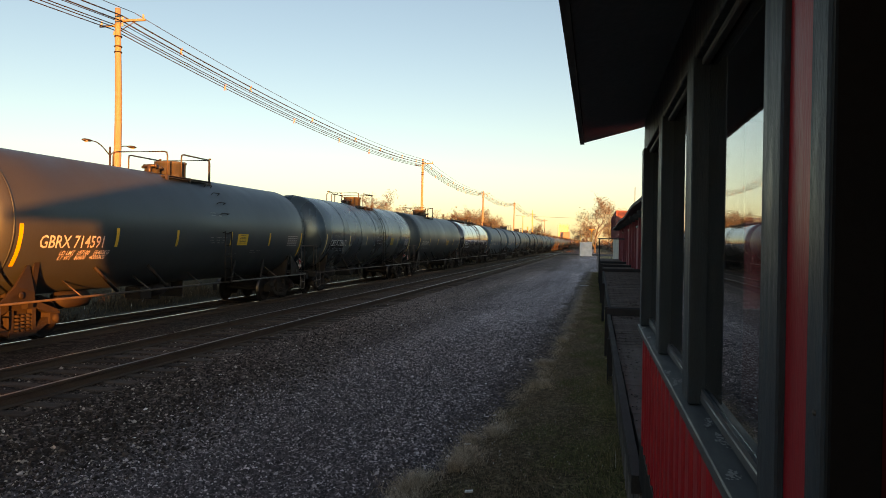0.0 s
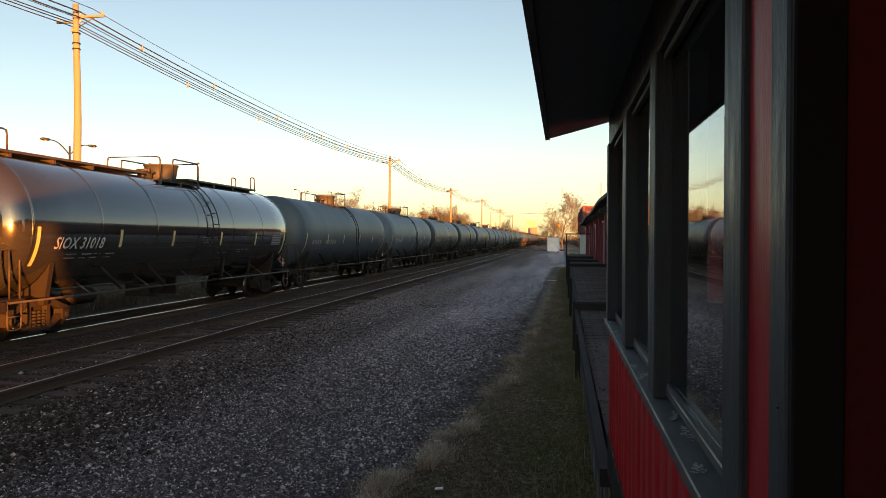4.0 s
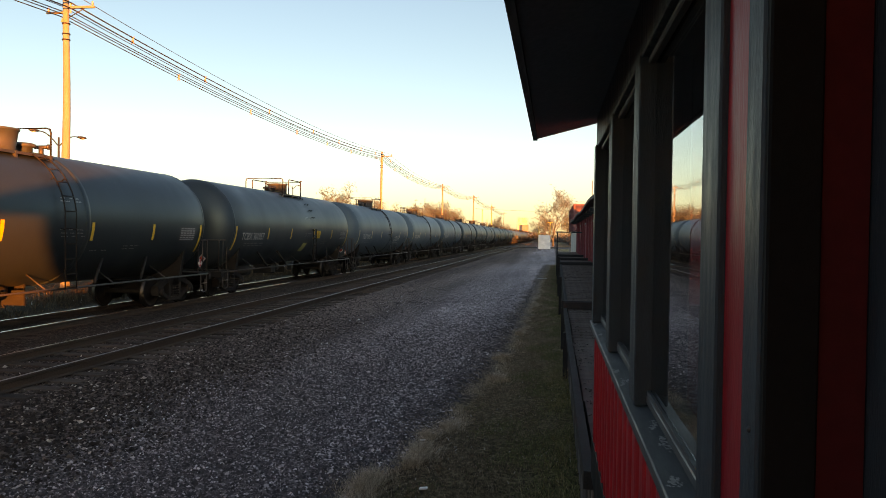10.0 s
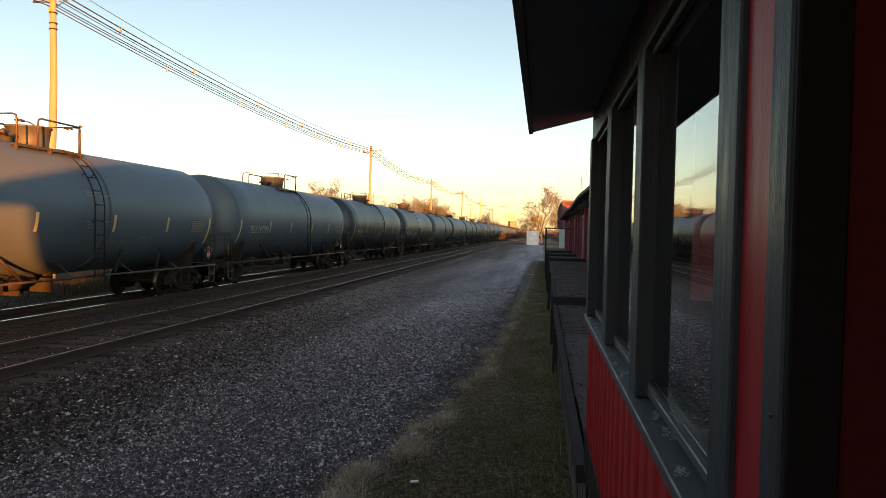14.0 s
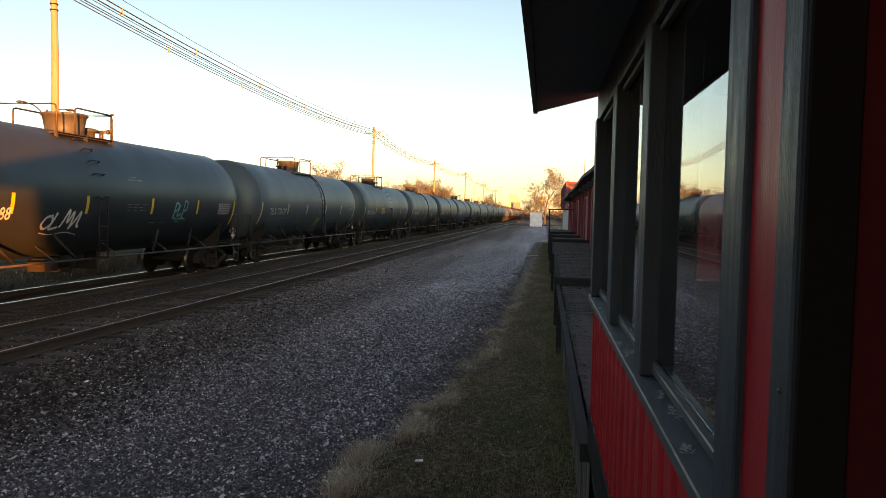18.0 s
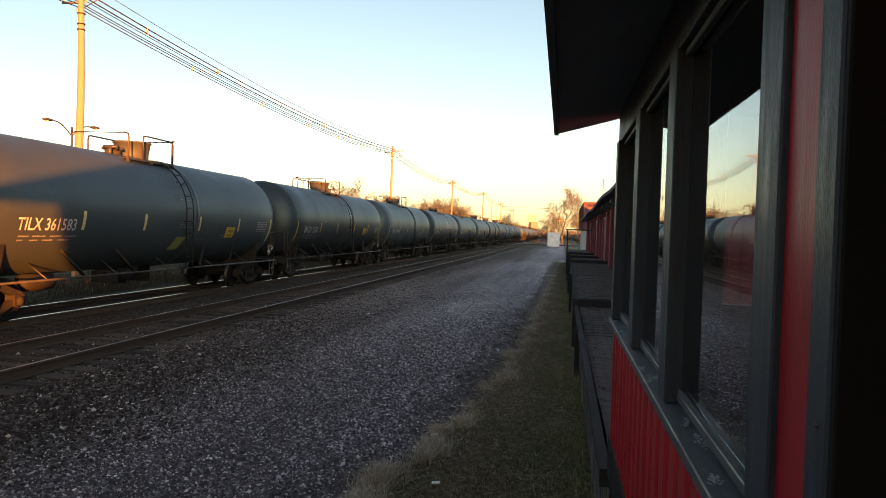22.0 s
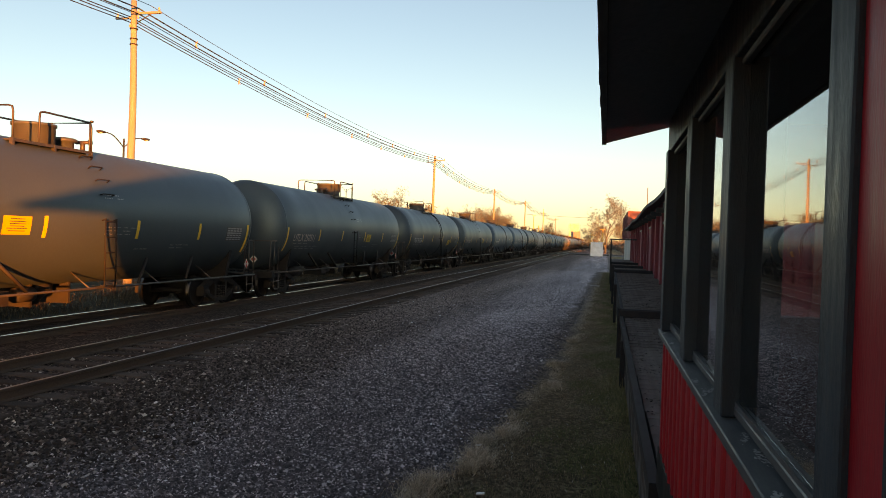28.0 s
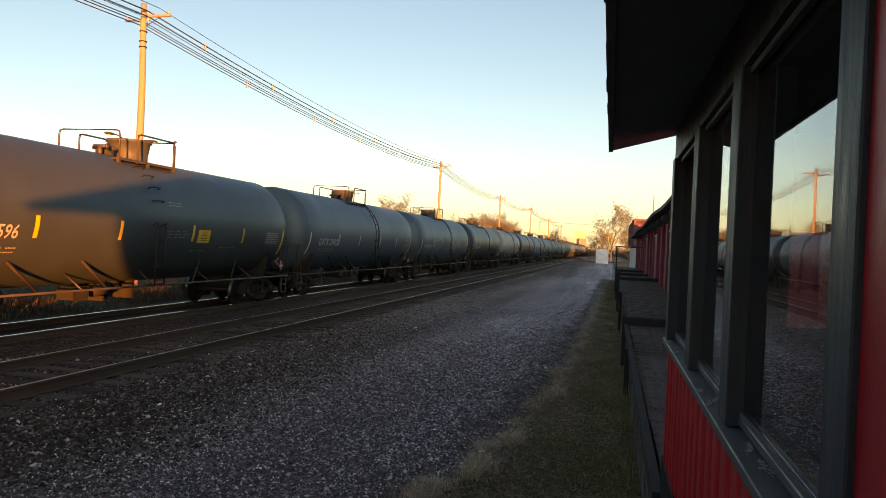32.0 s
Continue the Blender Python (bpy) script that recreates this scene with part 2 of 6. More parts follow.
    "bush": mat("bush", (0.095, 0.092, 0.080), 0.95, vary=0.4, scale=0.6, tint=(0.055, 0.055, 0.04)),
    "building_pale": mat("building_pale", (0.62, 0.58, 0.50), 0.8, tint=(0.5, 0.46, 0.4), scale=0.4, tint_scale=0.3),
    "building_grey": mat("building_grey", (0.20, 0.20, 0.21), 0.8, scale=0.4),
    "roof_red": mat("roof_red", (0.17, 0.055, 0.062), 0.6, tint=(0.13, 0.048, 0.054), scale=1, tint_scale=0.6),
    "window_dark": mat("window_dark", (0.02, 0.022, 0.025), 0.12, vary=0.05),
    "litter": mat("litter", (0.75, 0.74, 0.70), 0.7, vary=0.1),
    "asphalt": mat("asphalt", (0.055, 0.054, 0.053), 0.9, tint=(0.08, 0.078, 0.075), scale=1, fine=50, bump=0.002),
}


def glass_material():
    m = bpy.data.materials.new("window_glass")
    m.use_nodes = True
    b = m.node_tree.nodes["Principled BSDF"]
    b.inputs["Base Color"].default_value = (0.92, 0.95, 0.95, 1)
    b.inputs["Roughness"].default_value = 0.01
    b.inputs["IOR"].default_value = 1.5
    b.inputs["Transmission Weight"].default_value = 1.0
    return m


M["glass"] = glass_material()


# ---- small builders ----
def box(bm, x0, x1, y0, y1, z0, z1):
    v = [bm.verts.new(p) for p in ((x0, y0, z0), (x1, y0, z0), (x1, y1, z0), (x0, y1, z0), (x0, y0, z1), (x1, y0, z1), (x1, y1, z1), (x0, y1, z1))]
    for f in ((3, 2, 1, 0), (4, 5, 6, 7), (0, 1, 5, 4), (1, 2, 6, 5), (2, 3, 7, 6), (3, 0, 4, 7)):
        bm.faces.new([v[i] for i in f])
    return v


def bevelled(bm, width=0.006):
    bmesh.ops.bevel(bm, geom=[e for e in bm.edges], offset=width, segments=1, affect="EDGES", clamp_overlap=True)


def tube(bm, points, radius, sides=8, cap=True, radii=None):
    """A round bar along points."""
    rings = []
    pts = [Vector(p) for p in points]
    up = None
    for i, p in enumerate(pts):
        d = (pts[min(i + 1, len(pts) - 1)] - pts[max(i - 1, 0)]).normalized()
        if up is None:
            up = Vector((0, 0, 1)) if abs(d.z) < 0.9 else Vector((1, 0, 0))
        a = d.cross(up)
        if a.length < 1e-4:
            a = d.cross(Vector((1, 0, 0)))
        a.normalize()
        b = a.cross(d).normalized()
        r = radii[i] if radii else radius
        rings.append([bm.verts.new(p + (a * math.cos(t) + b * math.sin(t)) * r) for t in (2 * math.pi * k / sides for k in range(sides))])
    for q, s in zip(rings, rings[1:]):
        for k in range(sides):
            f = bm.faces.new((q[k], q[(k + 1) % sides], s[(k + 1) % sides], s[k]))
            f.smooth = True
    if cap and sides > 2:
        bm.faces.new(rings[0])
        bm.faces.new(list(reversed(rings[-1])))


def lathe(bm, profile, axis="z", sides=32, at=(0, 0, 0), closed=True):
    """Turns a profile of (radius, along) round an axis."""
    rings = []
    for r, h in profile:
        ring = []
        for k in range(sides):
            t = 2 * math.pi * k / sides
            c, s = r * math.cos(t), r * math.sin(t)
            p = {"z": (c, s, h), "y": (c, h, s), "x": (h, c, s)}[axis]
            ring.append(bm.verts.new(Vector(p) + Vector(at)))
        rings.append(ring)
    for a, b in zip(rings, rings[1:]):
        for k in range(sides):
            f = bm.faces.new((a[k], a[(k + 1) % sides], b[(k + 1) % sides], b[k]))
            f.smooth = True
    if closed:
        bm.faces.new(rings[0])
        bm.faces.new(list(reversed(rings[-1])))
    return rings


def mesh_of(name, bm, material):
    bmesh.ops.recalc_face_normals(bm, faces=bm.faces)
    me = bpy.data.meshes.new(name)
    bm.to_mesh(me)
    bm.free()
    me.materials.append(material)
    return me


def part(name, bm, material, parent, label=""):
    me = bm if isinstance(bm, bpy.types.Mesh) else mesh_of(name, bm, material)
    ob = new(name, me)
    ob.parent = parent
    if label:
        tagged(ob, label)
    return ob


def thing(name, label, category, at=(0, 0, 0), group="", kind="", turn=0):
    ob = new(name)
    ob.empty_display_size = 0.2
    ob.matrix_basis = pose(*at, 0, 0, turn)
    return tagged(ob, label, category, group, kind)


def solid(name, bm, material, label, category, kind="", group=""):
    return tagged(new(name, mesh_of(name, bm, material)), label, category, group, kind)


def boxpart(name, dims, material, parent, label="", bevel=0.0):
    bm = bmesh.new()
    box(bm, *dims)
    if bevel:
        bevelled(bm, bevel)
    return part(name, bm, M[material], parent, label)


# ---- ground ----
EDGE_Y = (3.0, 5.1, 6.0, 7.1, 8.4, 9.8, 11.0, 16.5, 26.7, 37.7, 62.0)
EDGE_X = (-0.62, -0.40, -0.10, -0.05, 0.08, 0.20, 0.32, 0.53, 0.65, 0.72, 1.05)


def ground_material():
    m = bpy.data.materials.new("ground_mix")
    m.use_nodes = True
    nt = m.node_tree
    n, ln = nt.nodes, nt.links
    b = n["Principled BSDF"]
    tc = n.new("ShaderNodeTexCoord")
    wob = n.new("ShaderNodeTexNoise")
    wob.inputs["Scale"].default_value, wob.inputs["Detail"].default_value = 0.9, 7
    ln.new(tc.outputs["Object"], wob.inputs["Vector"])
    sep = n.new("ShaderNodeSeparateXYZ")
    ln.new(tc.outputs["Object"], sep.inputs[0])
    shift = n.new("ShaderNodeMath")
    shift.operation = "MULTIPLY_ADD"
    shift.inputs[1].default_value, shift.inputs[2].default_value = 1.0, -0.5
    ln.new(wob.outputs[0], shift.inputs[0])
    addx = n.new("ShaderNodeMath")
    ymap = n.new("ShaderNodeMapRange")
    ymap.inputs[1].default_value, ymap.inputs[2].default_value = 0, 62
    ln.new(sep.outputs[1], ymap.inputs[0])
    eramp = n.new("ShaderNodeValToRGB")
    marks = eramp.color_ramp.elements
    for i, (ey, ex) in enumerate(zip(EDGE_Y, EDGE_X)):
        e = marks[0] if i == 0 else marks.new(min(ey / 62, 0.999))
        e.position = min(ey / 62, 0.999)
        e.color = ((ex + 1) / 3, (ex + 1) / 3, (ex + 1) / 3, 1)
    ln.new(ymap.outputs[0], eramp.inputs[0])
    eoff = n.new("ShaderNodeMath")
    eoff.operation = "MULTIPLY_ADD"
    eoff.inputs[1].default_value, eoff.inputs[2].default_value = -3.0, 1.0
    ln.new(eramp.outputs[0], eoff.inputs[0])
    rel = n.new("ShaderNodeMath")
    ln.new(sep.outputs[0], rel.inputs[0])
    ln.new(eoff.outputs[0], rel.inputs[1])
    ln.new(rel.outputs[0], addx.inputs[0])
    ln.new(shift.outputs[0], addx.inputs[1])
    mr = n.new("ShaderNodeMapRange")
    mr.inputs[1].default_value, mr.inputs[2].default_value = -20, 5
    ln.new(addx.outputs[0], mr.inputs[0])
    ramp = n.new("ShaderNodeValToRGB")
    # ballast browns; stops towards the train darker still, its shade put into the colour
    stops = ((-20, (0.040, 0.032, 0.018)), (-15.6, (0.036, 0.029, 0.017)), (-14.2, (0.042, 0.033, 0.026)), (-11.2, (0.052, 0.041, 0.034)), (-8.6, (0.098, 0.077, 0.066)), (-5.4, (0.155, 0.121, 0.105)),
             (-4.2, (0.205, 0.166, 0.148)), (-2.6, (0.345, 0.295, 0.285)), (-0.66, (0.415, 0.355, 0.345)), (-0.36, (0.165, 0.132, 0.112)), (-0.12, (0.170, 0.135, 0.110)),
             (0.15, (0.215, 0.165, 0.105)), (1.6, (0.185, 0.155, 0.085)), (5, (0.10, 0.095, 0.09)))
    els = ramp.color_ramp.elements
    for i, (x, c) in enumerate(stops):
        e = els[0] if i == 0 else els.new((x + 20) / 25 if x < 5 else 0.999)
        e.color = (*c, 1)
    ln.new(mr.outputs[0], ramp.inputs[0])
    cell = n.new("ShaderNodeTexVoronoi")
    cell.inputs["Scale"].default_value = 26
    ln.new(tc.outputs["Object"], cell.inputs["Vector"])
    sepc = n.new("ShaderNodeSeparateColor")
    ln.new(cell.outputs["Color"], sepc.inputs[0])
    pw = n.new("ShaderNodeMath")
    pw.operation = "POWER"
    pw.inputs[1].default_value = 3.0
    ln.new(sepc.outputs[0], pw.inputs[0])
    mul = n.new("ShaderNodeMapRange")
    mul.inputs[3].default_value, mul.inputs[4].default_value = 0.5, 2.3
    ln.new(pw.outputs[0], mul.inputs[0])
    big = n.new("ShaderNodeTexNoise")
    big.inputs["Scale"].default_value, big.inputs["Detail"].default_value = 0.35, 6
    along = n.new("ShaderNodeMapping")
    along.inputs["Scale"].default_value = (2.2, 0.10, 1)
    ln.new(tc.outputs["Object"], along.inputs["Vector"])
    ln.new(along.outputs[0], big.inputs["Vector"])
    bigv = n.new("ShaderNodeMapRange")
    bigv.inputs[1].default_value, bigv.inputs[2].default_value, bigv.inputs[3].default_value, bigv.inputs[4].default_value = 0.3, 0.7, 0.6, 1.4
    ln.new(big.outputs[0], bigv.inputs[0])
    mm = n.new("ShaderNodeMath")
    mm.operation = "MULTIPLY"
    ln.new(mul.outputs[0], mm.inputs[0])
    ln.new(bigv.outputs[0], mm.inputs[1])
    yard_shade = n.new("ShaderNodeMapRange")            # shade of near stone gaps and paleness of distance, put into the colour
    yard_shade.inputs[1].default_value, yard_shade.inputs[2].default_value, yard_shade.inputs[3].default_value, yard_shade.inputs[4].default_value = 4, 24, 0.50, 1.25
    ln.new(sep.outputs[1], yard_shade.inputs[0])
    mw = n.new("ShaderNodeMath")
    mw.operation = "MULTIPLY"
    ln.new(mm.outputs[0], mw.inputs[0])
    ln.new(yard_shade.outputs[0], mw.inputs[1])
    hsv = n.new("ShaderNodeHueSaturation")
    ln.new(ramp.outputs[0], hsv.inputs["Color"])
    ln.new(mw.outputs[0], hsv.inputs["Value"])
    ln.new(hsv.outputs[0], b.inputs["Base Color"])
    b.inputs["Roughness"].default_value = 1.0
    b.inputs["Specular IOR Level"].default_value = 0.04
    bp = n.new("ShaderNodeBump")
    bp.inputs["Strength"].default_value, bp.inputs["Distance"].default_value = 0.3, 0.012
    bp.invert = True
    ln.new(cell.outputs["Distance"], bp.inputs["Height"])
    ln.new(bp.outputs[0], b.inputs["Normal"])
    return m


NEAR_X, FAR_X, FAR_Z = -6.97, -11.48, -0.18          # track centres; rail top of the far track
PROFILE = ((-3000, -0.5), (-400, -0.5), (-60, -0.5), (-16.5, -0.5), (-14.4, -0.47), (-13.3, -0.36), (-12.6, -0.345), (-10.4, -0.345), (-9.6, -0.37), (-9.0, -0.33),
           (-8.6, -0.19), (-8.3, -0.19), (-8.0, -0.193), (-6.0, -0.193), (-5.65, -0.19), (-5.4, -0.185), (-4.7, -0.235), (-3.0, -0.24), (0.0, -0.24), (1.4, -0.24), (6.0, -0.24), (60, -0.3), (400, -0.3), (3000, -0.3))
bm = bmesh.new()
YS = [-3000, -600, -150, -60, -20] + list(range(-8, 40, 4)) + [45, 60, 80, 110, 150, 220, 320, 500, 1000, 3000]
rows = [[bm.verts.new((x, y, z + (0.012 * noise.noise((x * 0.9, y * 0.9, 0)) if -60 < x < 60 else 0))) for x, z in PROFILE] for y in YS]
for a, b in zip(rows, rows[1:]):
    for i in range(len(PROFILE) - 1):
        bm.faces.new((a[i], a[i + 1], b[i + 1], b[i]))
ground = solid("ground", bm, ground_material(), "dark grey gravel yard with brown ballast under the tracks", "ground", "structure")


def grass_edge(y):
    return float(np.interp(y, EDGE_Y, EDGE_X)) + 0.05 * math.sin(y * 1.9) + 0.05 * math.sin(y * 4.3 + 1)


def dirt_width(y):
    """Bare trodden soil between the gravel and the grass."""
    return np.interp(y, (7.5, 10.0, 18.0, 26.0), (0.0, 0.34, 0.30, 0.05))


def island_material(name, stops, rough=0.85, spec=0.3):
    m = bpy.data.materials.new(name)
    m.use_nodes = True
    nt = m.node_tree
    geo = nt.nodes.new("ShaderNodeNewGeometry")
    ramp = nt.nodes.new("ShaderNodeValToRGB")
    els = ramp.color_ramp.elements
    for i, (p, c) in enumerate(stops):
        e = els[0] if i == 0 else els.new(min(p, 0.998))
        e.color = (*c, 1)
    nt.links.new(geo.outputs["Random Per Island"], ramp.inputs[0])
    b = nt.nodes["Principled BSDF"]
    nt.links.new(ramp.outputs[0], b.inputs["Base Color"])
    b.inputs["Roughness"].default_value = rough
    b.inputs["Specular IOR Level"].default_value = spec
    return m


def mesh_from(name, verts, faces, material):
    me = bpy.data.meshes.new(name)
    me.from_pydata(verts.tolist() if hasattr(verts, "tolist") else verts, [], faces.tolist() if hasattr(faces, "tolist") else faces)
    me.materials.append(material)
    return me


def ground_z(x):
    return np.interp(x, [p[0] for p in PROFILE], [p[1] for p in PROFILE])


def stones(count, xr, yr, size, keep, seed):
    g = np.random.default_rng(seed)
    x = g.uniform(*xr, count)
    u = g.uniform(0, 1, count)
    y = yr[0] * (yr[1] / yr[0]) ** u
    ok = keep(x, y) & (g.uniform(0, 1, count) > np.interp(y, (8.0, 16.0, 36.0, yr[1]), (0.0, 0.30, 0.85, 1.0)))
    x, y = x[ok], y[ok]
    k = len(x)
    s = g.uniform(*size, k) * np.where(g.uniform(0, 1, k) > 0.93, 1.7, 1.0)
    base = np.array([(1, 0, 0), (-1, 0, 0), (0, 1, 0), (0, -1, 0), (0, 0, 1), (0, 0, -1)], float)
    v = base[None] * s[:, None, None] * g.uniform(0.55, 1.15, (k, 6, 1)) + g.normal(0, 0.12, (k, 6, 3)) * s[:, None, None]
    a = g.uniform(0, 6.28, k)
    c, sn = np.cos(a), np.sin(a)
    vx, vy = v[..., 0] * c[:, None] - v[..., 1] * sn[:, None], v[..., 0] * sn[:, None] + v[..., 1] * c[:, None]
    v = np.stack([vx + x[:, None], vy + y[:, None], v[..., 2] * 0.75 + (ground_z(x) + s * 0.22)[:, None]], -1)
    tri = np.array([(0, 2, 4), (2, 1, 4), (1, 3, 4), (3, 0, 4), (2, 0, 5), (1, 2, 5), (3, 1, 5), (0, 3, 5)])
    return v.reshape(-1, 3), (tri[None] + 6 * np.arange(k)[:, None, None]).reshape(-1, 3)


edge_np = np.vectorize(grass_edge)
STONE_MAT = island_material("gravel_stones", ((0.0, (0.027, 0.0235, 0.0245)), (0.60, (0.084, 0.072, 0.074)), (0.88, (0.22, 0.190, 0.193)), (1.0, (0.80, 0.72, 0.71))), 0.75, 0.4)
BALLAST_MAT = island_material("ballast_stones", ((0.0, (0.022, 0.0175, 0.0155)), (0.70, (0.054, 0.043, 0.037)), (0.92, (0.15, 0.123, 0.106)), (1.0, (0.55, 0.49, 0.43))), 0.9, 0.15)
v, f = stones(190000, (-4.9, 0.45), (3.4, 55), (0.008, 0.020), lambda x, y: (x < edge_np(y) + 0.05 - dirt_width(y) * (0.7 + 0.6 * np.sin(x * 17 + y * 9) ** 2)) & (x + 1.6 * (np.modf(np.abs(np.sin(x * 91.7 + y * 57.3)) * 431.7)[0] - 0.5) > -3.6 + 0.3 * np.sin(y * 1.3)), 3)
tagged(new("gravel", mesh_from("gravel", v, f, STONE_MAT)), "loose grey crushed stone covering the yard", "gravel", kind="stuff")
v, f = stones(52000, (-9.4, -2.9), (4.0, 50), (0.013, 0.028), lambda x, y: ((np.abs(x - NEAR_X) > 1.35) | (np.sin(y * 11.4) > 0.3)) & (x + 1.6 * (np.modf(np.abs(np.sin(x * 91.7 + y * 57.3)) * 431.7)[0] - 0.5) < -3.4 + 0.3 * np.sin(y * 1.3)), 5)
tagged(new("ballast", mesh_from("ballast", v, f, BALLAST_MAT)), "brown ballast stones beside the rails", "ballast", kind="stuff")


def blades(count, place, height, width, seed, lean=0.5):
    g = np.random.default_rng(seed)
    x, y = place(g, count)
    k = len(x)
    h = g.uniform(*height, k)
    a = g.uniform(0, 6.28, k)
    l = g.uniform(0.1, lean, k) * h
    b = g.uniform(0, 6.28, k)
    z = ground_z(x)
    dx, dy = np.cos(a) * width * 0.5, np.sin(a) * width * 0.5
    p0 = np.stack([x - dx, y - dy, z - 0.01], -1)
    p1 = np.stack([x + dx, y + dy, z - 0.01], -1)
    q = np.stack([x + np.cos(b) * l * 0.4, y + np.sin(b) * l * 0.4, z + h * 0.6], -1)
    off = np.stack([dx * 0.7, dy * 0.7, 0 * dx], -1)
    t = np.stack([x + np.cos(b) * l * 1.3, y + np.sin(b) * l * 1.3, z + h], -1)
    v = np.stack([p0, p1, q - off, q + off, t], 1)
    i = 5 * np.arange(k)[:, None]
    tri = np.array([(0, 1, 3), (0, 3, 2), (2, 3, 4)])
    return v.reshape(-1, 3), (tri[None] + i[:, :, None] * 1).reshape(-1, 3)


def lawn(g, n):
    y = 3.6 * (60 / 3.6) ** g.uniform(0, 1, n)
    e = edge_np(y)
    x = e + 0.10 + (1.47 - e) * g.uniform(0, 1, n)
    ok = (np.sin(x * 5 + y * 2.1) + np.sin(y * 3.3 - x * 7) + g.normal(0, 1.0, n)) > -1.6
    return x[ok], y[ok]


def greenness(x, y):
    """Green towards the deck, brown towards the gravel, in ragged patches."""
    return (x - edge_np(y)) / (1.47 - edge_np(y)) + 0.28 * np.sin(y * 1.7 + x * 3) + 0.20 * np.sin(y * 4.1 - x * 6)


def green_lawn(g, n):
    x, y = lawn(g, n)
    ok = greenness(x, y) + g.normal(0, 0.22, len(x)) > 0.72
    return x[ok], y[ok]


def brown_lawn(g, n):
    x, y = lawn(g, n)
    ok = greenness(x, y) + g.normal(0, 0.22, len(x)) < 0.84
    return x[ok], y[ok]


def clumps(g, n):
    """Splayed tussocks of straw that reach out over the gravel."""
    c = np.array((4.2, 4.45, 4.95, 5.2, 5.75, 6.0, 6.25, 6.75, 7.2, 10.4, 12.5, 16.0))
    i = g.integers(0, len(c), n)
    a, r = g.uniform(0, 6.28, n), 0.16 * np.abs(g.normal(0, 0.6, n)) * (0.7 + 0.5 * np.sin(i * 2.3) ** 2)
    y = c[i] + 1.5 * r * np.sin(a)
    return edge_np(c[i]) + 0.05 + 0.05 * np.sin(i * 5.1) + r * np.cos(a), y


def edging(g, n):
    y = 3.8 * (45 / 3.8) ** g.uniform(0, 1, n)
    x = edge_np(y) + g.normal(0.05, 0.085, n)
    ok = (np.sin(y * 2.7) + 0.6 * np.sin(y * 6.1 + 1) + g.normal(0, 0.5, n)) > -0.25
    return x[ok], y[ok]


def tuft(g, n):
    y = g.uniform(3.4, 11.5, n)
    x = 1.54 - np.abs(g.normal(0, 0.22, n))
    ok = (np.sin(y * 3.1) + g.normal(0, 0.6, n)) > -0.2
    return x[ok], y[ok]


def trackside(g, n):
    y = g.uniform(4, 120, n)
    x = -14.2 - np.abs(g.normal(0, 1.8, n)) - 0.4 * np.sin(y * 0.6)
    ok = (np.sin(y * 0.9) + 0.8 * np.sin(y * 0.37 + 2) + g.normal(0, 0.4, n)) > -0.3
    return x[ok], y[ok]


GREEN = island_material("grass_blades", ((0.0, (0.066, 0.090, 0.031)), (0.55, (0.134, 0.148, 0.057)), (0.9, (0.230, 0.200, 0.100)), (1.0, (0.46, 0.38, 0.23))), 0.9)
BROWN = island_material("brown_blades", ((0.0, (0.110, 0.082, 0.053)), (0.5, (0.205, 0.150, 0.096)), (0.9, (0.32, 0.235, 0.158)), (1.0, (0.52, 0.40, 0.28))), 0.9)
DRY = island_material("straw_blades", ((0.0, (0.18, 0.142, 0.098)), (0.5, (0.44, 0.35, 0.255)), (1.0, (0.72, 0.60, 0.45))), 0.9)
def weeds(g, n):
    y = g.uniform(8, 90, n)
    x = -16.6 + g.normal(0, 0.8, n) - 0.5 * np.sin(y * 0.7)
    ok = (np.sin(y * 1.1) + 0.8 * np.sin(y * 0.43 + 2) + g.normal(0, 0.3, n)) > 0.0
    return x[ok], y[ok]


STALK = island_material("stalks", ((0.0, (0.10, 0.10, 0.04)), (0.5, (0.19, 0.165, 0.075)), (1.0, (0.38, 0.32, 0.16))), 0.9)
BRUSH = island_material("brush_blades", ((0.0, (0.028, 0.021, 0.012)), (0.5, (0.066, 0.047, 0.027)), (1.0, (0.170, 0.119, 0.066))), 0.9)
for nm, args, m_, lab in (("lawn_grass", (150000, green_lawn, (0.012, 0.040), 0.005, 11, 1.4), GREEN, "short patchy green grass beside the deck"),
                          ("brown_grass", (130000, brown_lawn, (0.008, 0.030), 0.005, 16, 1.5), BROWN, "short withered brown grass between lawn and gravel"),
                          ("dry_grass", (16000, edging, (0.02, 0.055), 0.004, 12, 1.4), DRY, "dry straw-coloured grass along the gravel edge"),
                          ("straw_tussocks", (8000, clumps, (0.05, 0.14), 0.004, 18, 1.9), DRY, "pale tussocks of dead grass leaning over the gravel"),
                          ("tall_grass", (1300, tuft, (0.08, 0.28), 0.004, 13, 1.7), STALK, "taller grass against the deck timbers"),
                          ("trackside_grass", (30000, trackside, (0.05, 0.24), 0.018, 14, 1.1), BRUSH, "low dry grass beyond the tracks"),
                          ("tall_weeds", (24000, weeds, (0.12, 0.60), 0.016, 15, 1.2), BRUSH, "clumps of tall straw-coloured weeds beyond the tracks")):
    v, f = blades(*args)
    tagged(new(nm, mesh_from(nm, v, f, m_)), lab, "grass", kind="stuff")

# ---- tracks ----
RAIL_SECTION = ((-0.076, 0), (0.076, 0), (0.076, 0.012), (0.016, 0.03), (0.010, 0.12), (0.036, 0.132), (0.036, 0.160), (0.030, 0.168), (-0.030, 0.168), (-0.036, 0.160), (-0.036, 0.132), (-0.010, 0.12), (-0.016, 0.03), (-0.076, 0.012))


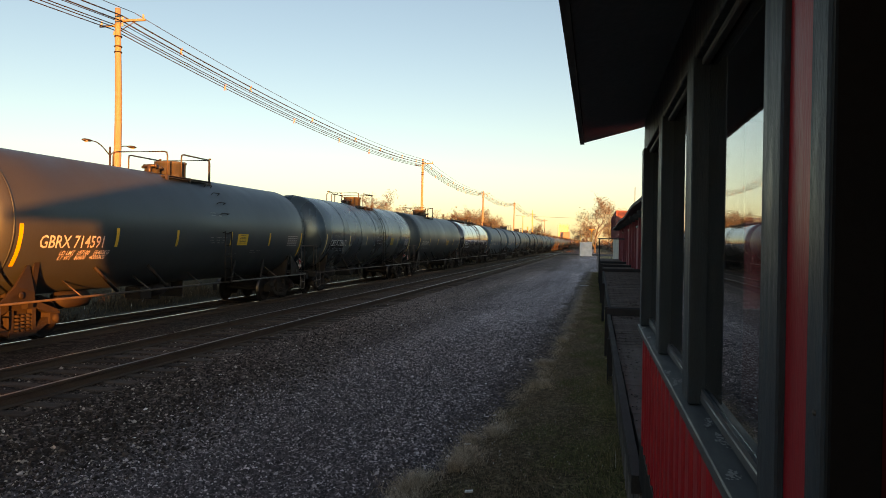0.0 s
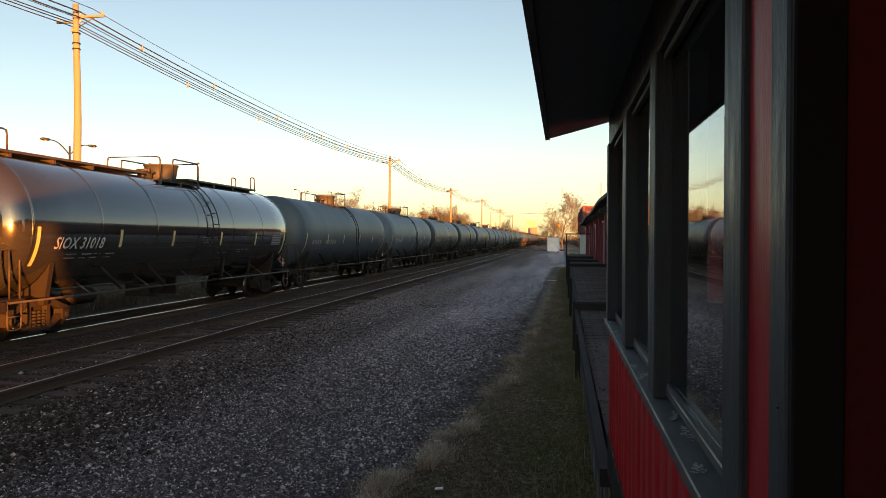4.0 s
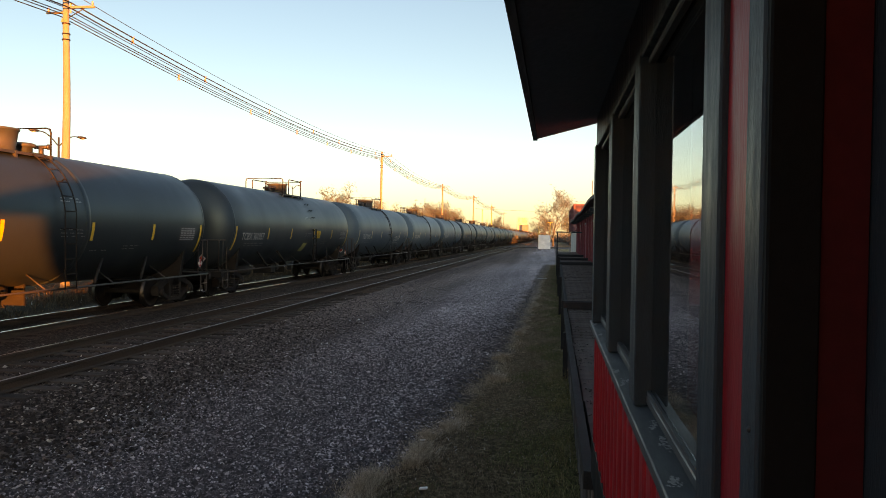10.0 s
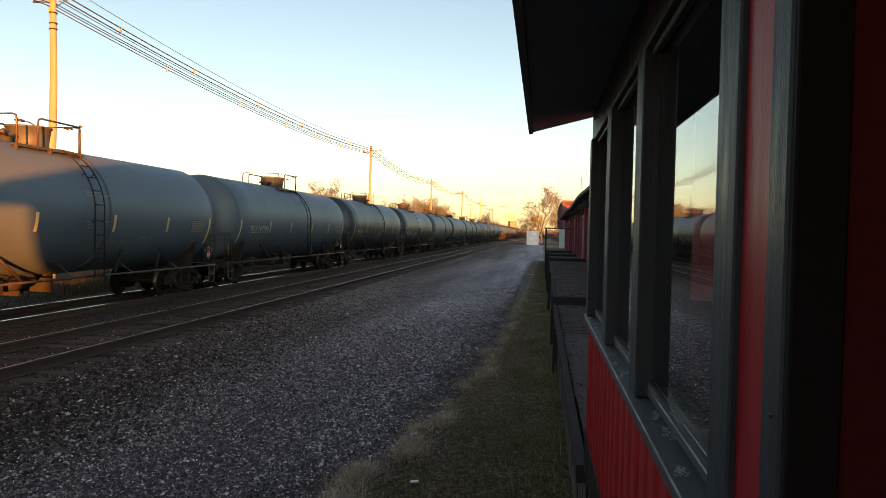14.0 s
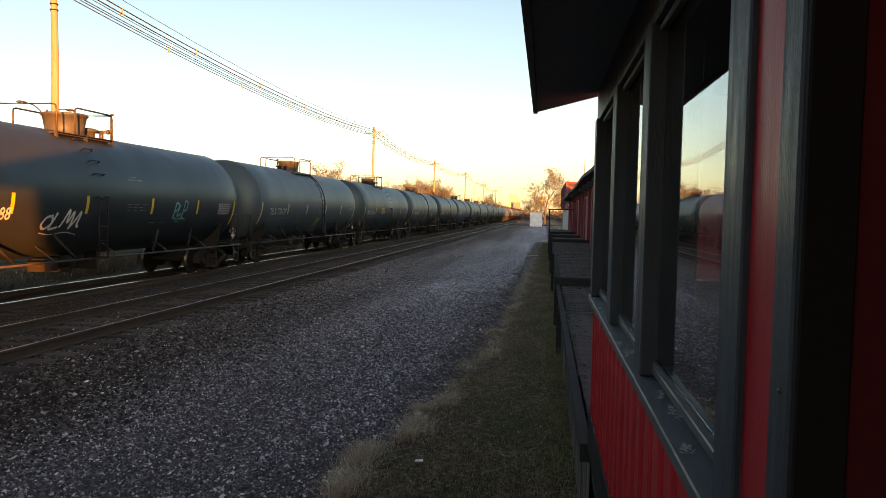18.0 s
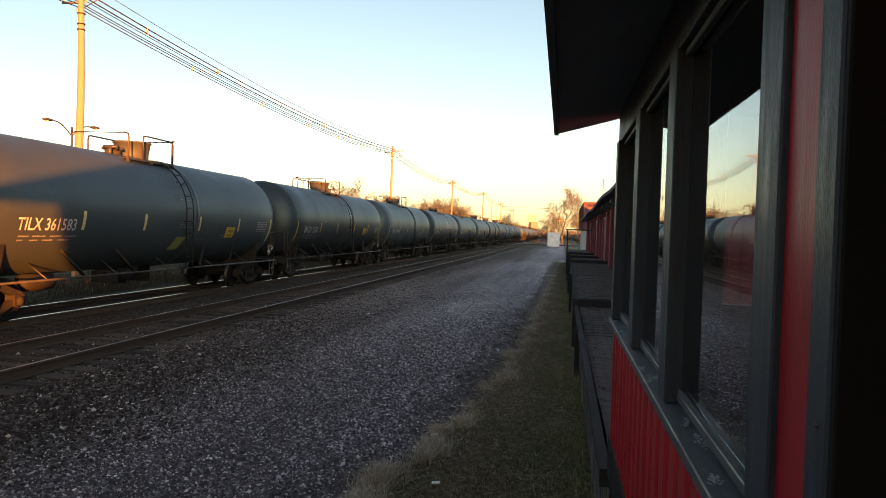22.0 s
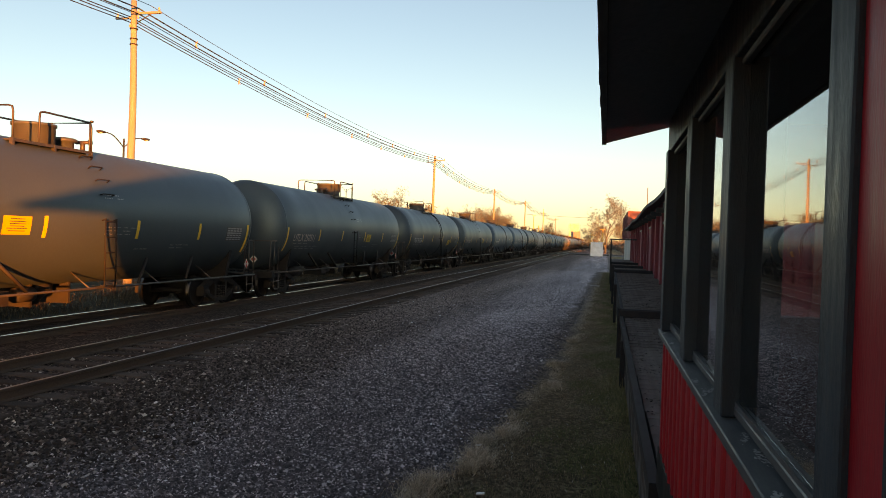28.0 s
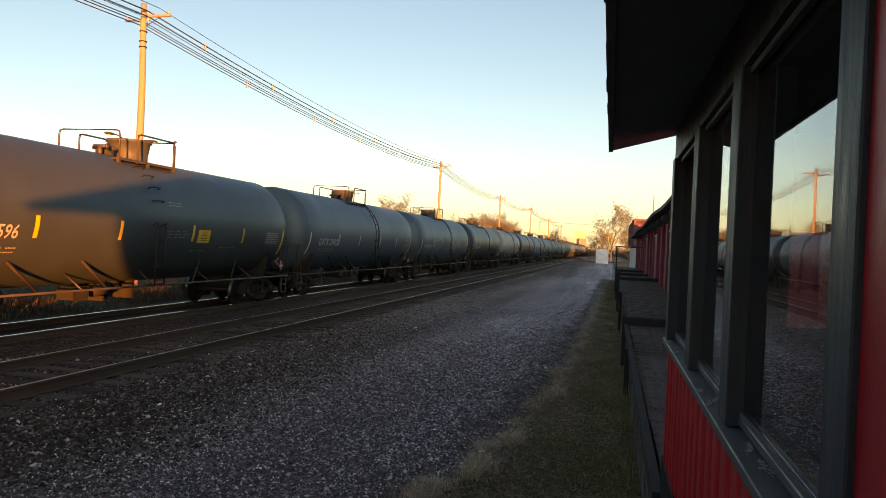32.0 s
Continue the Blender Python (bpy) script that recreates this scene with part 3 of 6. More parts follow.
def rail(parent, x, z_top, y0, y1, top_material):
    bm = bmesh.new()
    rings = [[bm.verts.new((x + px, y, z_top - 0.170 + pz)) for px, pz in RAIL_SECTION] for y in (y0, y1)]
    k = len(RAIL_SECTION)
    for i in range(k):
        bm.faces.new((rings[0][i], rings[0][(i + 1) % k], rings[1][(i + 1) % k], rings[1][i]))
    r = part("rail", bm, M["rail_side"], parent)
    bm = bmesh.new()
    box(bm, x - 0.024, x + 0.024, y0, y1, z_top - 0.0035, z_top)
    part("rail_head", bm, M[top_material], r, "steel running surface polished by wheels")
    return r


def track(x, z_top, top_material, label):
    t = thing("track", label, "track", (0, 0, 0), group="railway tracks", kind="structure")
    for s in (-0.7525, 0.7525):
        rail(t, x + s, z_top, -250, 900, top_material)
    tie = None
    g = random.Random(4)
    y = -9.0
    count = 0
    bm_far = bmesh.new()
    while y < 420:
        if 2.5 < y < 70 and count < 130:
            if tie is None:
                bm = bmesh.new()
                box(bm, -1.3, 1.3, -0.115, 0.115, -0.18, 0)
                bevelled(bm, 0.012)
                tie = mesh_of("tie", bm, M["tie_wood"])
            ob = new("tie", tie)
            ob.parent = t
            ob.matrix_basis = pose(x + g.uniform(-0.04, 0.04), y, z_top - 0.166 + g.uniform(-0.006, 0.006), 0, 0, g.uniform(-1, 1))
            count += 1
        else:
            box(bm_far, x - 1.3, x + 1.3, y - 0.115, y + 0.115, z_top - 0.34, z_top - 0.166)
        y += 0.55
    ob = part("distant_ties", bm_far, M["tie_wood"], t)
    tagged(ob, kind="stuff")
    return t


track(NEAR_X, 0.0, "rail_top_dull", "empty railway track with rusty rails on wooden ties")
track(FAR_X, FAR_Z, "rail_top", "railway track with polished rails under the train")

# ---- the station with its bay window ----
EAVE_X, EAVE_Z, EAVE_Y0, EAVE_Y1 = 1.14, 2.808, -10.25, 3.71
MAIN_X = 2.55
BAY_X, BAY_Y0, BAY_Y1 = 1.55, -0.56, 3.45
station = thing("station", "red wooden railway station with black trim and a bay window", "station", kind="structure")


def wall_box(name, dims, material, label="", bevel=0.0):
    return boxpart(name, dims, material, station, label, bevel)


GLASS_X = 1.602
# lower wall of the bay: red boards over a black base timber
wall_box("bay_wall", (1.585, 1.70, BAY_Y0 + 0.02, BAY_Y1 - 0.02, 0.30, 1.50), "wood_black")
wall_box("base_timber", (1.553, 1.60, BAY_Y0, BAY_Y1 + 0.02, 0.50, 0.77), "wood_shaded", "dark weathered base timber", 0.006)
bm = bmesh.new()
pitch = 0.198
k = int((BAY_Y1 - BAY_Y0 - 0.04) / pitch)
proto = None
for i in range(k):
    y = BAY_Y0 + 0.05 + i * pitch
    if proto is None:
        b2 = bmesh.new()
        section = ((0.006, 0.0), (-0.004, 0.004), (-0.015, 0.009), (-0.020, 0.018), (-0.015, 0.028), (-0.008, 0.033), (-0.010, 0.040), (-0.012, 0.110), (-0.010, 0.184), (-0.004, 0.192), (0.006, 0.196), (0.02, 0.197), (0.02, 0.0))
        lo = [b2.verts.new((px, py, 0.772)) for px, py in section]
        hi = [b2.verts.new((px, py, 1.497)) for px, py in section]
        for j in range(len(section)):
            q = (j + 1) % len(section)
            b2.faces.new((lo[j], lo[q], hi[q], hi[j]))
        b2.faces.new(lo)
        b2.faces.new(hi)
        proto = mesh_of("wall_board", b2, M["paint_red"])
    ob = new("wall_board", proto)
    ob.parent = station
    ob.location = (1.572 + 0.0015 * math.sin(i * 2.3), y, 0)
# sill: a wide sloping board and the strip under the glass
bm = bmesh.new()
v = box(bm, 1.528, 1.70, BAY_Y0 - 0.01, BAY_Y1 + 0.03, 1.497, 1.545)
for q in v[4:]:
    if q.co.x < 1.6:
        q.co.z -= 0.012
bevelled(bm, 0.004)
sill = part("sill", bm, M["wood_black_long"], station, "grey-black wooden window sill with flaking paint")
wall_box("stop_strip", (1.588, 1.70, BAY_Y0 + 0.2, BAY_Y1 - 0.12, 1.546, 1.575), "wood_black_long", "", 0.004)
g = random.Random(8)
for yy, xx, w in ((0.48, 1.585, 0.09), (0.66, 1.577, 0.07), (1.29, 1.55, 0.10), (1.36, 1.58, 0.05), (0.42, 1.60, 0.04), (1.55, 1.545, 0.06), (2.7, 1.55, 0.08), (3.2, 1.55, 0.06), (0.15, 1.56, 0.03)):
    bm = bmesh.new()
    for _ in range(30):
        off = g.gauss(0, 0.45)
        cx, cy = min(1.655, max(1.536, xx + 0.012 * off + g.gauss(0, 0.006))), yy + w * off + g.gauss(0, 0.012)
        r = g.uniform(0.0015, 0.0065)
        z = 1.5345 + (cx - 1.528) / 0.172 * 0.012 + 0.0016
        ring = [bm.verts.new((cx + r * q * math.cos(a * 0.571), cy + 1.5 * r * q * math.sin(a * 0.571), z)) for a, q in ((a, g.uniform(0.3, 1.4)) for a in range(11))]
        bm.faces.new(ring)
    part("paint_flake", bm, M["paint_flake"], sill, "bare patch of flaked paint")
# posts, mullions and head
HEAD_Z = 2.672
for y0, y1, nm in ((BAY_Y1 - 0.15, BAY_Y1, "corner_post"), (2.05, 2.24, "mullion"), (0.91, 1.07, "mullion"), (-0.29, -0.15, "mullion")):
    x0 = 1.548 if nm == "mullion" else 1.54
    wall_box(nm, (x0, 1.72, y0, y1, 1.538, HEAD_Z + 0.01), "wood_black", "", 0.004)
wall_box("head_beam", (1.552, 1.72, BAY_Y0, BAY_Y1, HEAD_Z, 2.90), "wood_black", "", 0.004)
wall_box("head_bead", (1.575, 1.60, BAY_Y0 + 0.3, BAY_Y1 - 0.15, HEAD_Z - 0.022, HEAD_Z - 0.001), "wood_black_long", "", 0.004)
wall_box("red_strip", (1.562, 1.72, -0.482, -0.288, 1.54, HEAD_Z), "paint_red", "red painted board between black trim")
wall_box("edge_trim", (1.545, 1.72, BAY_Y0, -0.48, 0.77, HEAD_Z), "wood_black", "weathered grey-black corner board", 0.004)
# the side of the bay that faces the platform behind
# added thin cover; its near-black colour paints shade onto the corner board's side
wall_box("side_shade_board", (1.549, 1.615, BAY_Y0 - 0.018, BAY_Y0 - 0.001, 0.8, 2.8), "wood_shaded", "dull black board on the bay's side", 0.003)
# board and wall: the red paint darkened to carry this side's shade
wall_box("side_board", (1.617, 1.674, BAY_Y0 - 0.008, BAY_Y0 - 0.001, 0.8, 2.8), "paint_red_shaded", "red board with its shade painted in")
wall_box("side_post", (1.676, 1.80, BAY_Y0 - 0.078, BAY_Y0 - 0.001, 0.8, 2.8), "wood_black", "weathered grey-black post", 0.004)
wall_box("side_wall", (1.722, MAIN_X + 0.01, BAY_Y0, BAY_Y0 + 0.12, 0.3, 2.95), "paint_red_shaded")
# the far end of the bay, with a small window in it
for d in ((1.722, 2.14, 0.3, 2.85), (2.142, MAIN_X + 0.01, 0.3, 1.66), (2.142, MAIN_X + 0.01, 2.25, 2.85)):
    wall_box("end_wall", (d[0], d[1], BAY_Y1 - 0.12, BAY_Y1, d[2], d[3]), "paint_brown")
end_pane = wall_box("end_pane", (2.142, MAIN_X + 0.01, BAY_Y1 - 0.06, BAY_Y1 - 0.055, 1.66, 2.25), "glass", "small pane in the bay's far end")
end_pane.visible_shadow = False
screw_bm = bmesh.new()
lathe(screw_bm, ((0.001, -0.004), (0.0035, -0.003), (0.0045, 0.0), (0.0045, 0.003)), "x", 10, (1.545, -0.53, 1.83))
part("screw", screw_bm, M["steel_rail"], station)
# panes
for y0, y1 in ((2.24, BAY_Y1 - 0.15), (1.07, 2.05), (-0.15, 0.91)):
    w = wall_box("window", (GLASS_X - 0.012, GLASS_X - 0.002, y0, y1, 1.576, 1.59), "wood_black_long")
    bm = bmesh.new()
    box(bm, GLASS_X, GLASS_X + 0.005, y0, y1, 1.59, HEAD_Z)
    p = part("pane", bm, M["glass"], w, "clear window glass mirroring the train")
    p.visible_shadow = False
# main walls, dark inside
for nm, d, mt in (("main_wall", (MAIN_X, MAIN_X + 0.15, EAVE_Y0 + 0.05, BAY_Y0 + 0.01, -0.24, 2.85), "paint_red"),
                  ("main_wall", (MAIN_X, MAIN_X + 0.15, BAY_Y1 - 0.01, BAY_Y1 + 0.4, -0.24, 2.85), "paint_red"),
                  ("back_wall", (8.0, 8.15, EAVE_Y0 + 0.05, BAY_Y1 + 0.4, -0.24, 2.85), "paint_red"),
                  ("gable_wall", (MAIN_X + 0.151, 7.999, EAVE_Y0 + 0.05, EAVE_Y0 + 0.2, -0.24, 2.85), "paint_red"),
                  ("gable_wall", (MAIN_X + 0.151, 7.999, BAY_Y1 + 0.25, BAY_Y1 + 0.4, -0.24, 2.85), "paint_red"),
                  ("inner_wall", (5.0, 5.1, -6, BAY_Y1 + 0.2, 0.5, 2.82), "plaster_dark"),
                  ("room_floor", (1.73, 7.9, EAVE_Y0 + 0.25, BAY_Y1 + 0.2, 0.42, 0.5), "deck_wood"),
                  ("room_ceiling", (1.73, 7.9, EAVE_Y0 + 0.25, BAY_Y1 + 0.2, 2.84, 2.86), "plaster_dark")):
    wall_box(nm, d, mt)
# roof: gable, eaves boxed in
RIDGE_X, RIDGE_Z = 5.3, EAVE_Z + 0.45 * (5.3 - EAVE_X)
bm = bmesh.new()
prof = ((EAVE_X, EAVE_Z - 0.005), (EAVE_X, EAVE_Z + 0.085), (RIDGE_X, RIDGE_Z + 0.085), (2 * RIDGE_X - EAVE_X, EAVE_Z + 0.085), (2 * RIDGE_X - EAVE_X, EAVE_Z - 0.005), (RIDGE_X, RIDGE_Z - 0.06))
a = [bm.verts.new((x, EAVE_Y0, z)) for x, z in prof]
b = [bm.verts.new((x, EAVE_Y1, z)) for x, z in prof]
for i in range(len(prof)):
    j = (i + 1) % len(prof)
    bm.faces.new((a[i], a[j], b[j], b[i]))
bm.faces.new(a)
bm.faces.new(b)
part("roof", bm, M["shingle"], station, "dark shingled gable roof")
bm = bmesh.new()
v = box(bm, EAVE_X + 0.02, MAIN_X + 0.2, EAVE_Y0 + 0.02, EAVE_Y1 - 0.02, EAVE_Z - 0.042, EAVE_Z - 0.012)
for q in v:
    q.co.z += (q.co.x - EAVE_X) * 0.26
part("soffit", bm, M["soffit"], station, "dark blue-black boxed eave soffit")
bm = bmesh.new()
y = EAVE_Y0
g = random.Random(5)
while y < EAVE_Y1 - 0.05:
    w = g.uniform(0.22, 0.34)
    y1 = min(y + w, EAVE_Y1)
    o = g.uniform(-0.018, 0.0)
    box(bm, EAVE_X - 0.018 + 0.5 * o, EAVE_X + 0.14, y + 0.004, y1, EAVE_Z + 0.087 + g.uniform(0, 0.003), EAVE_Z + 0.102)
    y = y1
part("shingle_edge", bm, M["shingle"], station)
wall_box("fascia", (EAVE_X - 0.012, EAVE_X + 0.018, EAVE_Y0, EAVE_Y1 + 0.01, EAVE_Z - 0.045, EAVE_Z + 0.082), "wood_black_long")
bm = bmesh.new()
v = box(bm, EAVE_X - 0.01, MAIN_X, EAVE_Y1 - 0.002, EAVE_Y1 + 0.024, EAVE_Z - 0.035, EAVE_Z + 0.08)
for q in v:
    q.co.z += (q.co.x - EAVE_X) * (0.26 if q.co.z < EAVE_Z else 0.45)
part("bargeboard", bm, M["wood_black_long"], station)

# ---- loading deck that runs on to the freight house ----
deck = thing("loading_deck", "weathered dark timber loading deck with cross timbers and posts", "deck", kind="structure")


def deck_z(y):
    return 0.5 if y < 10 else 0.5 + 0.5 * min(1.0, (y - 10) / 18.0)


plank_mesh = None
g = random.Random(6)
bm_far = bmesh.new()
y = -11.8
while y < 54:
    z = deck_z(y)
    if 3.45 < y < 45:
        if plank_mesh is None:
            b2 = bmesh.new()
            box(b2, 0.04, 1.44, -0.1415, 0.1415, -0.05, 0)
            bevelled(b2, 0.003)
            plank_mesh = mesh_of("plank", b2, M["deck_wood"])
        ob = new("plank", plank_mesh)
        ob.parent = deck
        ob.matrix_basis = pose(1.56 + g.uniform(-0.01, 0.01), y, z + g.uniform(-0.003, 0.003), 0, 0, g.uniform(-0.1, 0.1))
    else:
        box(bm_far, MAIN_X - 0.9 if y < 3.45 else 1.56, MAIN_X - 0.01 if y < 3.45 else 3.0, y - 0.138, y + 0.138, z - 0.05, z)
    y += 0.285
ob = part("far_planks", bm_far, M["deck_wood"], deck)
tagged(ob, kind="stuff")
for x0, y0, y1 in ((1.60, -12.0, -0.56), (1.505, 3.45, 14.0), (1.545, 14.0, 28.0), (1.57, 28.0, 54.0)):
    bm = bmesh.new()
    v = box(bm, x0, x0 + 0.07, y0 + 0.01, y1, -0.10, 0.022)
    for q in v:
        q.co.z += deck_z(q.co.y)
    part("edge_beam", bm, M["wood_tar"], deck, "heavy dark edge timber")
for y, h in ((14.0, 0.16), (28.0, 0.12), (34.0, 0.12), (40.5, 0.12)):
    boxpart("cross_timber", (1.50, 2.98, y - 0.09, y + 0.09, deck_z(y) - 0.03, deck_z(y) + h), "wood_tar", deck, "black cross timber", 0.03)
for y, top in ((10.8, 0.52), (14.0, 0.78), (21.0, 0.9), (28.0, 1.3), (36.0, 1.1), (43.0, 2.35)):
    boxpart("post", (1.465, 1.545, y - 0.06, y + 0.06, -0.24, top), "wood_tar", deck, "", 0.008)
boxpart("canopy_pole", (1.40, 3.0, 42.95, 43.05, 2.35, 2.42), "wood_black", deck, "leaning cross bar")

# first stretch is unseen, added with its beam to stop low sun on the track
for y0, y1 in ((-12.0, -0.56), (3.45, 54.0)):
    boxpart("side_wall", (1.605, 1.66, y0, y1, -0.24, 0.46), "wood_shaded", deck, "dark boarding under the deck")
slat_mesh = None
for k in range(110):
    if slat_mesh is None:
        b2 = bmesh.new()
        box(b2, -0.012, 0.0, 0.0, 0.082, -0.22, 0.39)
        slat_mesh = mesh_of("slat", b2, M["wood_grey"])
    ob = new("slat", slat_mesh)
    ob.parent = deck
    ob.matrix_basis = pose(1.575 - 0.006 * (k % 2), 3.47 + 0.098 * k, 0.02 * math.sin(k * 1.7), 0.6 * math.sin(k * 2.1), 0, 0)

# dead leaves and grit on the deck
g = np.random.default_rng(17)
k = 5200
x, y = g.uniform(1.62, 2.96, k), 3.6 * (48 / 3.6) ** g.uniform(0, 1, k)
keep = (np.sin(y * 2.3 + x * 4) + np.sin(y * 0.9) + g.normal(0, 0.8, k)) > -0.3
x, y = x[keep], y[keep]
k = len(x)
v = np.stack([x, y, np.interp(y, [0, 10, 28, 60], [0.5, 0.5, 1.0, 1.0]) + 0.012], -1)[:, None, :] + g.normal(0, 1, (k, 4, 3)) * np.array([0.016, 0.022, 0.005])
DEBRIS = island_material("leaf_litter", ((0.0, (0.020, 0.017, 0.014)), (0.7, (0.045, 0.036, 0.028)), (1.0, (0.16, 0.13, 0.10))), 0.95)
tagged(new("leaf_litter", mesh_from("leaf_litter", v.reshape(-1, 3), np.arange(k * 4).reshape(-1, 4), DEBRIS)), "dead leaves and grit scattered over the deck", "leaves", kind="stuff")

# ---- freight house ----
FH_X, FH_Y0, FH_Y1 = 3.0, 9.0, 53.0
freight = thing("freight_house", "long red freight house with sagging dark eaves", "warehouse", kind="structure")
boxpart("wall", (FH_X, FH_X + 0.2, FH_Y0, FH_Y1, -0.24, 3.6), "paint_red_old", freight)
boxpart("wall", (8.8, 9.0, FH_Y0, FH_Y1, -0.24, 3.6), "paint_red_old", freight)
boxpart("wall", (FH_X + 0.201, 8.799, FH_Y0, FH_Y0 + 0.2, -0.24, 3.6), "paint_red_old", freight)
boxpart("wall", (FH_X + 0.201, 8.799, FH_Y1 - 0.2, FH_Y1, -0.24, 3.6), "paint_red_old", freight)
for k in range(12):
    boxpart("end_board", (FH_X + 0.02 + k * 0.2, FH_X + 0.19 + k * 0.2, FH_Y0 - 0.03, FH_Y0 - 0.002, -0.2, 3.2), "paint_red_old", freight)
y = FH_Y0 + 1.0
i = 0
while y < FH_Y1:
    boxpart("pilaster", (FH_X - 0.12, FH_X - 0.002, y - 0.13, y + 0.13, deck_z(y), 3.25), "paint_red_old", freight, "", 0.01)
    boxpart("bracket", (FH_X - 0.45, FH_X - 0.12, y - 0.06, y + 0.06, 3.02, 3.16), "wood_black", freight)
    if i % 3 == 1:
        d = boxpart("freight_door", (FH_X - 0.06, FH_X - 0.002, y + 0.3, y + 2.3, deck_z(y), 2.75), "paint_red_old", freight, "closed red sliding door")
        boxpart("door_rail", (FH_X - 0.09, FH_X - 0.062, y + 0.2, y + 2.4, 2.76, 2.84), "wood_black", d)
    y += 2.6
    i += 1
bm = bmesh.new()
A, B = [], []
for j in range(25):
    y = FH_Y0 - 0.3 + (FH_Y1 - FH_Y0 + 0.6) * j / 24
    sag = 3.44 - 0.28 * (y - 15) / 38 + 0.05 * math.sin(j * 0.9)
    A.append([bm.verts.new(p) for p in ((2.45, y, sag - 0.10), (2.45, y, sag), (6.0, y, sag + 1.5), (9.5, y, sag), (9.5, y, sag - 0.1), (6.0, y, sag + 1.35))])
for p, q in zip(A, A[1:]):
    for j in range(6):
        bm.faces.new((p[j], p[(j + 1) % 6], q[(j + 1) % 6], q[j]))
bm.faces.new(A[0])
bm.faces.new(A[-1])
part("roof", bm, M["shingle"], freight, "dark sagging roof with an uneven edge")

# ---- a shop beyond, white below and red metal above ----
shop = thing("shop_building", "white-walled shop with a red metal upper storey", "building", kind="structure")
boxpart("wall", (3.1, 14.0, 60.3, 78.0, -0.3, 2.6), "building_pale", shop)
boxpart("upper_wall", (2.87, 14.3, 60.0, 78.3, 2.6, 4.8), "roof_red", shop, "red ribbed metal")
for j in range(22):
    boxpart("rib", (2.84, 2.869, 60.2 + j * 0.82, 60.26 + j * 0.82, 2.62, 4.79), "roof_red", shop)
boxpart("door", (3.5, 4.4, 60.22, 60.298, -0.28, 1.9), "cabinet_white", shop, "white door")
for j in range(12):
    boxpart("rib", (3.1 + j * 0.9, 3.16 + j * 0.9, 59.96, 59.999, 2.62, 4.79), "roof_red", shop)
boxpart("mast", (4.5, 4.56, 64, 64.06, 4.8, 7.0), "lamp_metal", shop)

# ---- signal cabinet and crossing signals ----
cab = thing("signal_cabinet", "white metal railway signal cabinet on a low base", "cabinet", (-0.3, 131.5, -0.24))
boxpart("body", (-1.05, 1.05, -0.8, 0.8, 0.18, 2.55), "cabinet_white", cab, "", 0.03)
boxpart("roof", (-1.12, 1.12, -0.87, 0.87, 2.551, 2.66), "cabinet_white", cab, "", 0.02)
for x in (-0.7, -0.35, 0.0, 0.35, 0.7):
    boxpart("panel_rib", (x - 0.03, x + 0.03, -0.83, -0.801, 0.25, 2.5), "cabinet_white", cab)
for x in (-0.8, 0.8):
    boxpart("footing", (x - 0.12, x + 0.12, -0.6, 0.6, 0.0, 0.18), "concrete_old", cab)


def crossing_signal(at, h, arm):
    s = thing("crossing_signal", "level crossing signal mast catching the low sun", "signal", at, group="crossing signals")
    bm = bmesh.new()
    tube(bm, ((0, 0, 0), (0, 0, h)), 0.09, 8)
    part("mast", bm, M["yellow_paint"], s)
    boxpart("base", (-0.25, 0.25, -0.25, 0.25, 0, 0.3), "concrete_old", s)
    boxpart("crossarm", (-0.5, 0.5, -0.04, 0.04, h - 0.1, h - 0.02), "yellow_paint", s)
    if arm:
        boxpart("gate_arm", (-0.05, 0.05, 0.1, 0.16, 1.0, h + 2.6), "yellow_paint", s, "raised crossing gate arm")
    return s


# hidden block, added only to keep the low sun off the yard
shade_block = thing("warehouse", "unseen grey block behind the freight house, added to shade the yard", "warehouse", kind="structure")
boxpart("wall", (22, 40, 25, 112, -0.3, 5.0), "building_grey", shade_block)
boxpart("roof", (21.6, 40.4, 24.6, 112.4, 5.0, 5.3), "shingle", shade_block)
crossing_signal((-1.6, 146, -0.24), 4.1, False)
crossing_signal((0.6, 146, -0.24), 5.2, False)
crossing_signal((-17.5, 195, -0.5), 9.6, False)
crossing_signal((-16.2, 195, -0.5), 6.9, False)
crossing_signal((-15.0, 195, -0.5), 8.7, True)
road = bmesh.new()
box(road, -9.2, 30, 150, 158, -0.24, -0.008)
box(road, -60, -9.201, 150, 158, -0.5, -0.19)
solid("road", road, M["asphalt"], "asphalt road crossing the tracks", "road", "structure")

# ---- pole line with cables ----
POLE_X = -20.0
POLES = ((-32.0, 12.2), (28.4, 12.4), (88.9, 12.4), (140.2, 12.0), (196.3, 13.0), (255.0, 12.6), (320.0, 12.6))


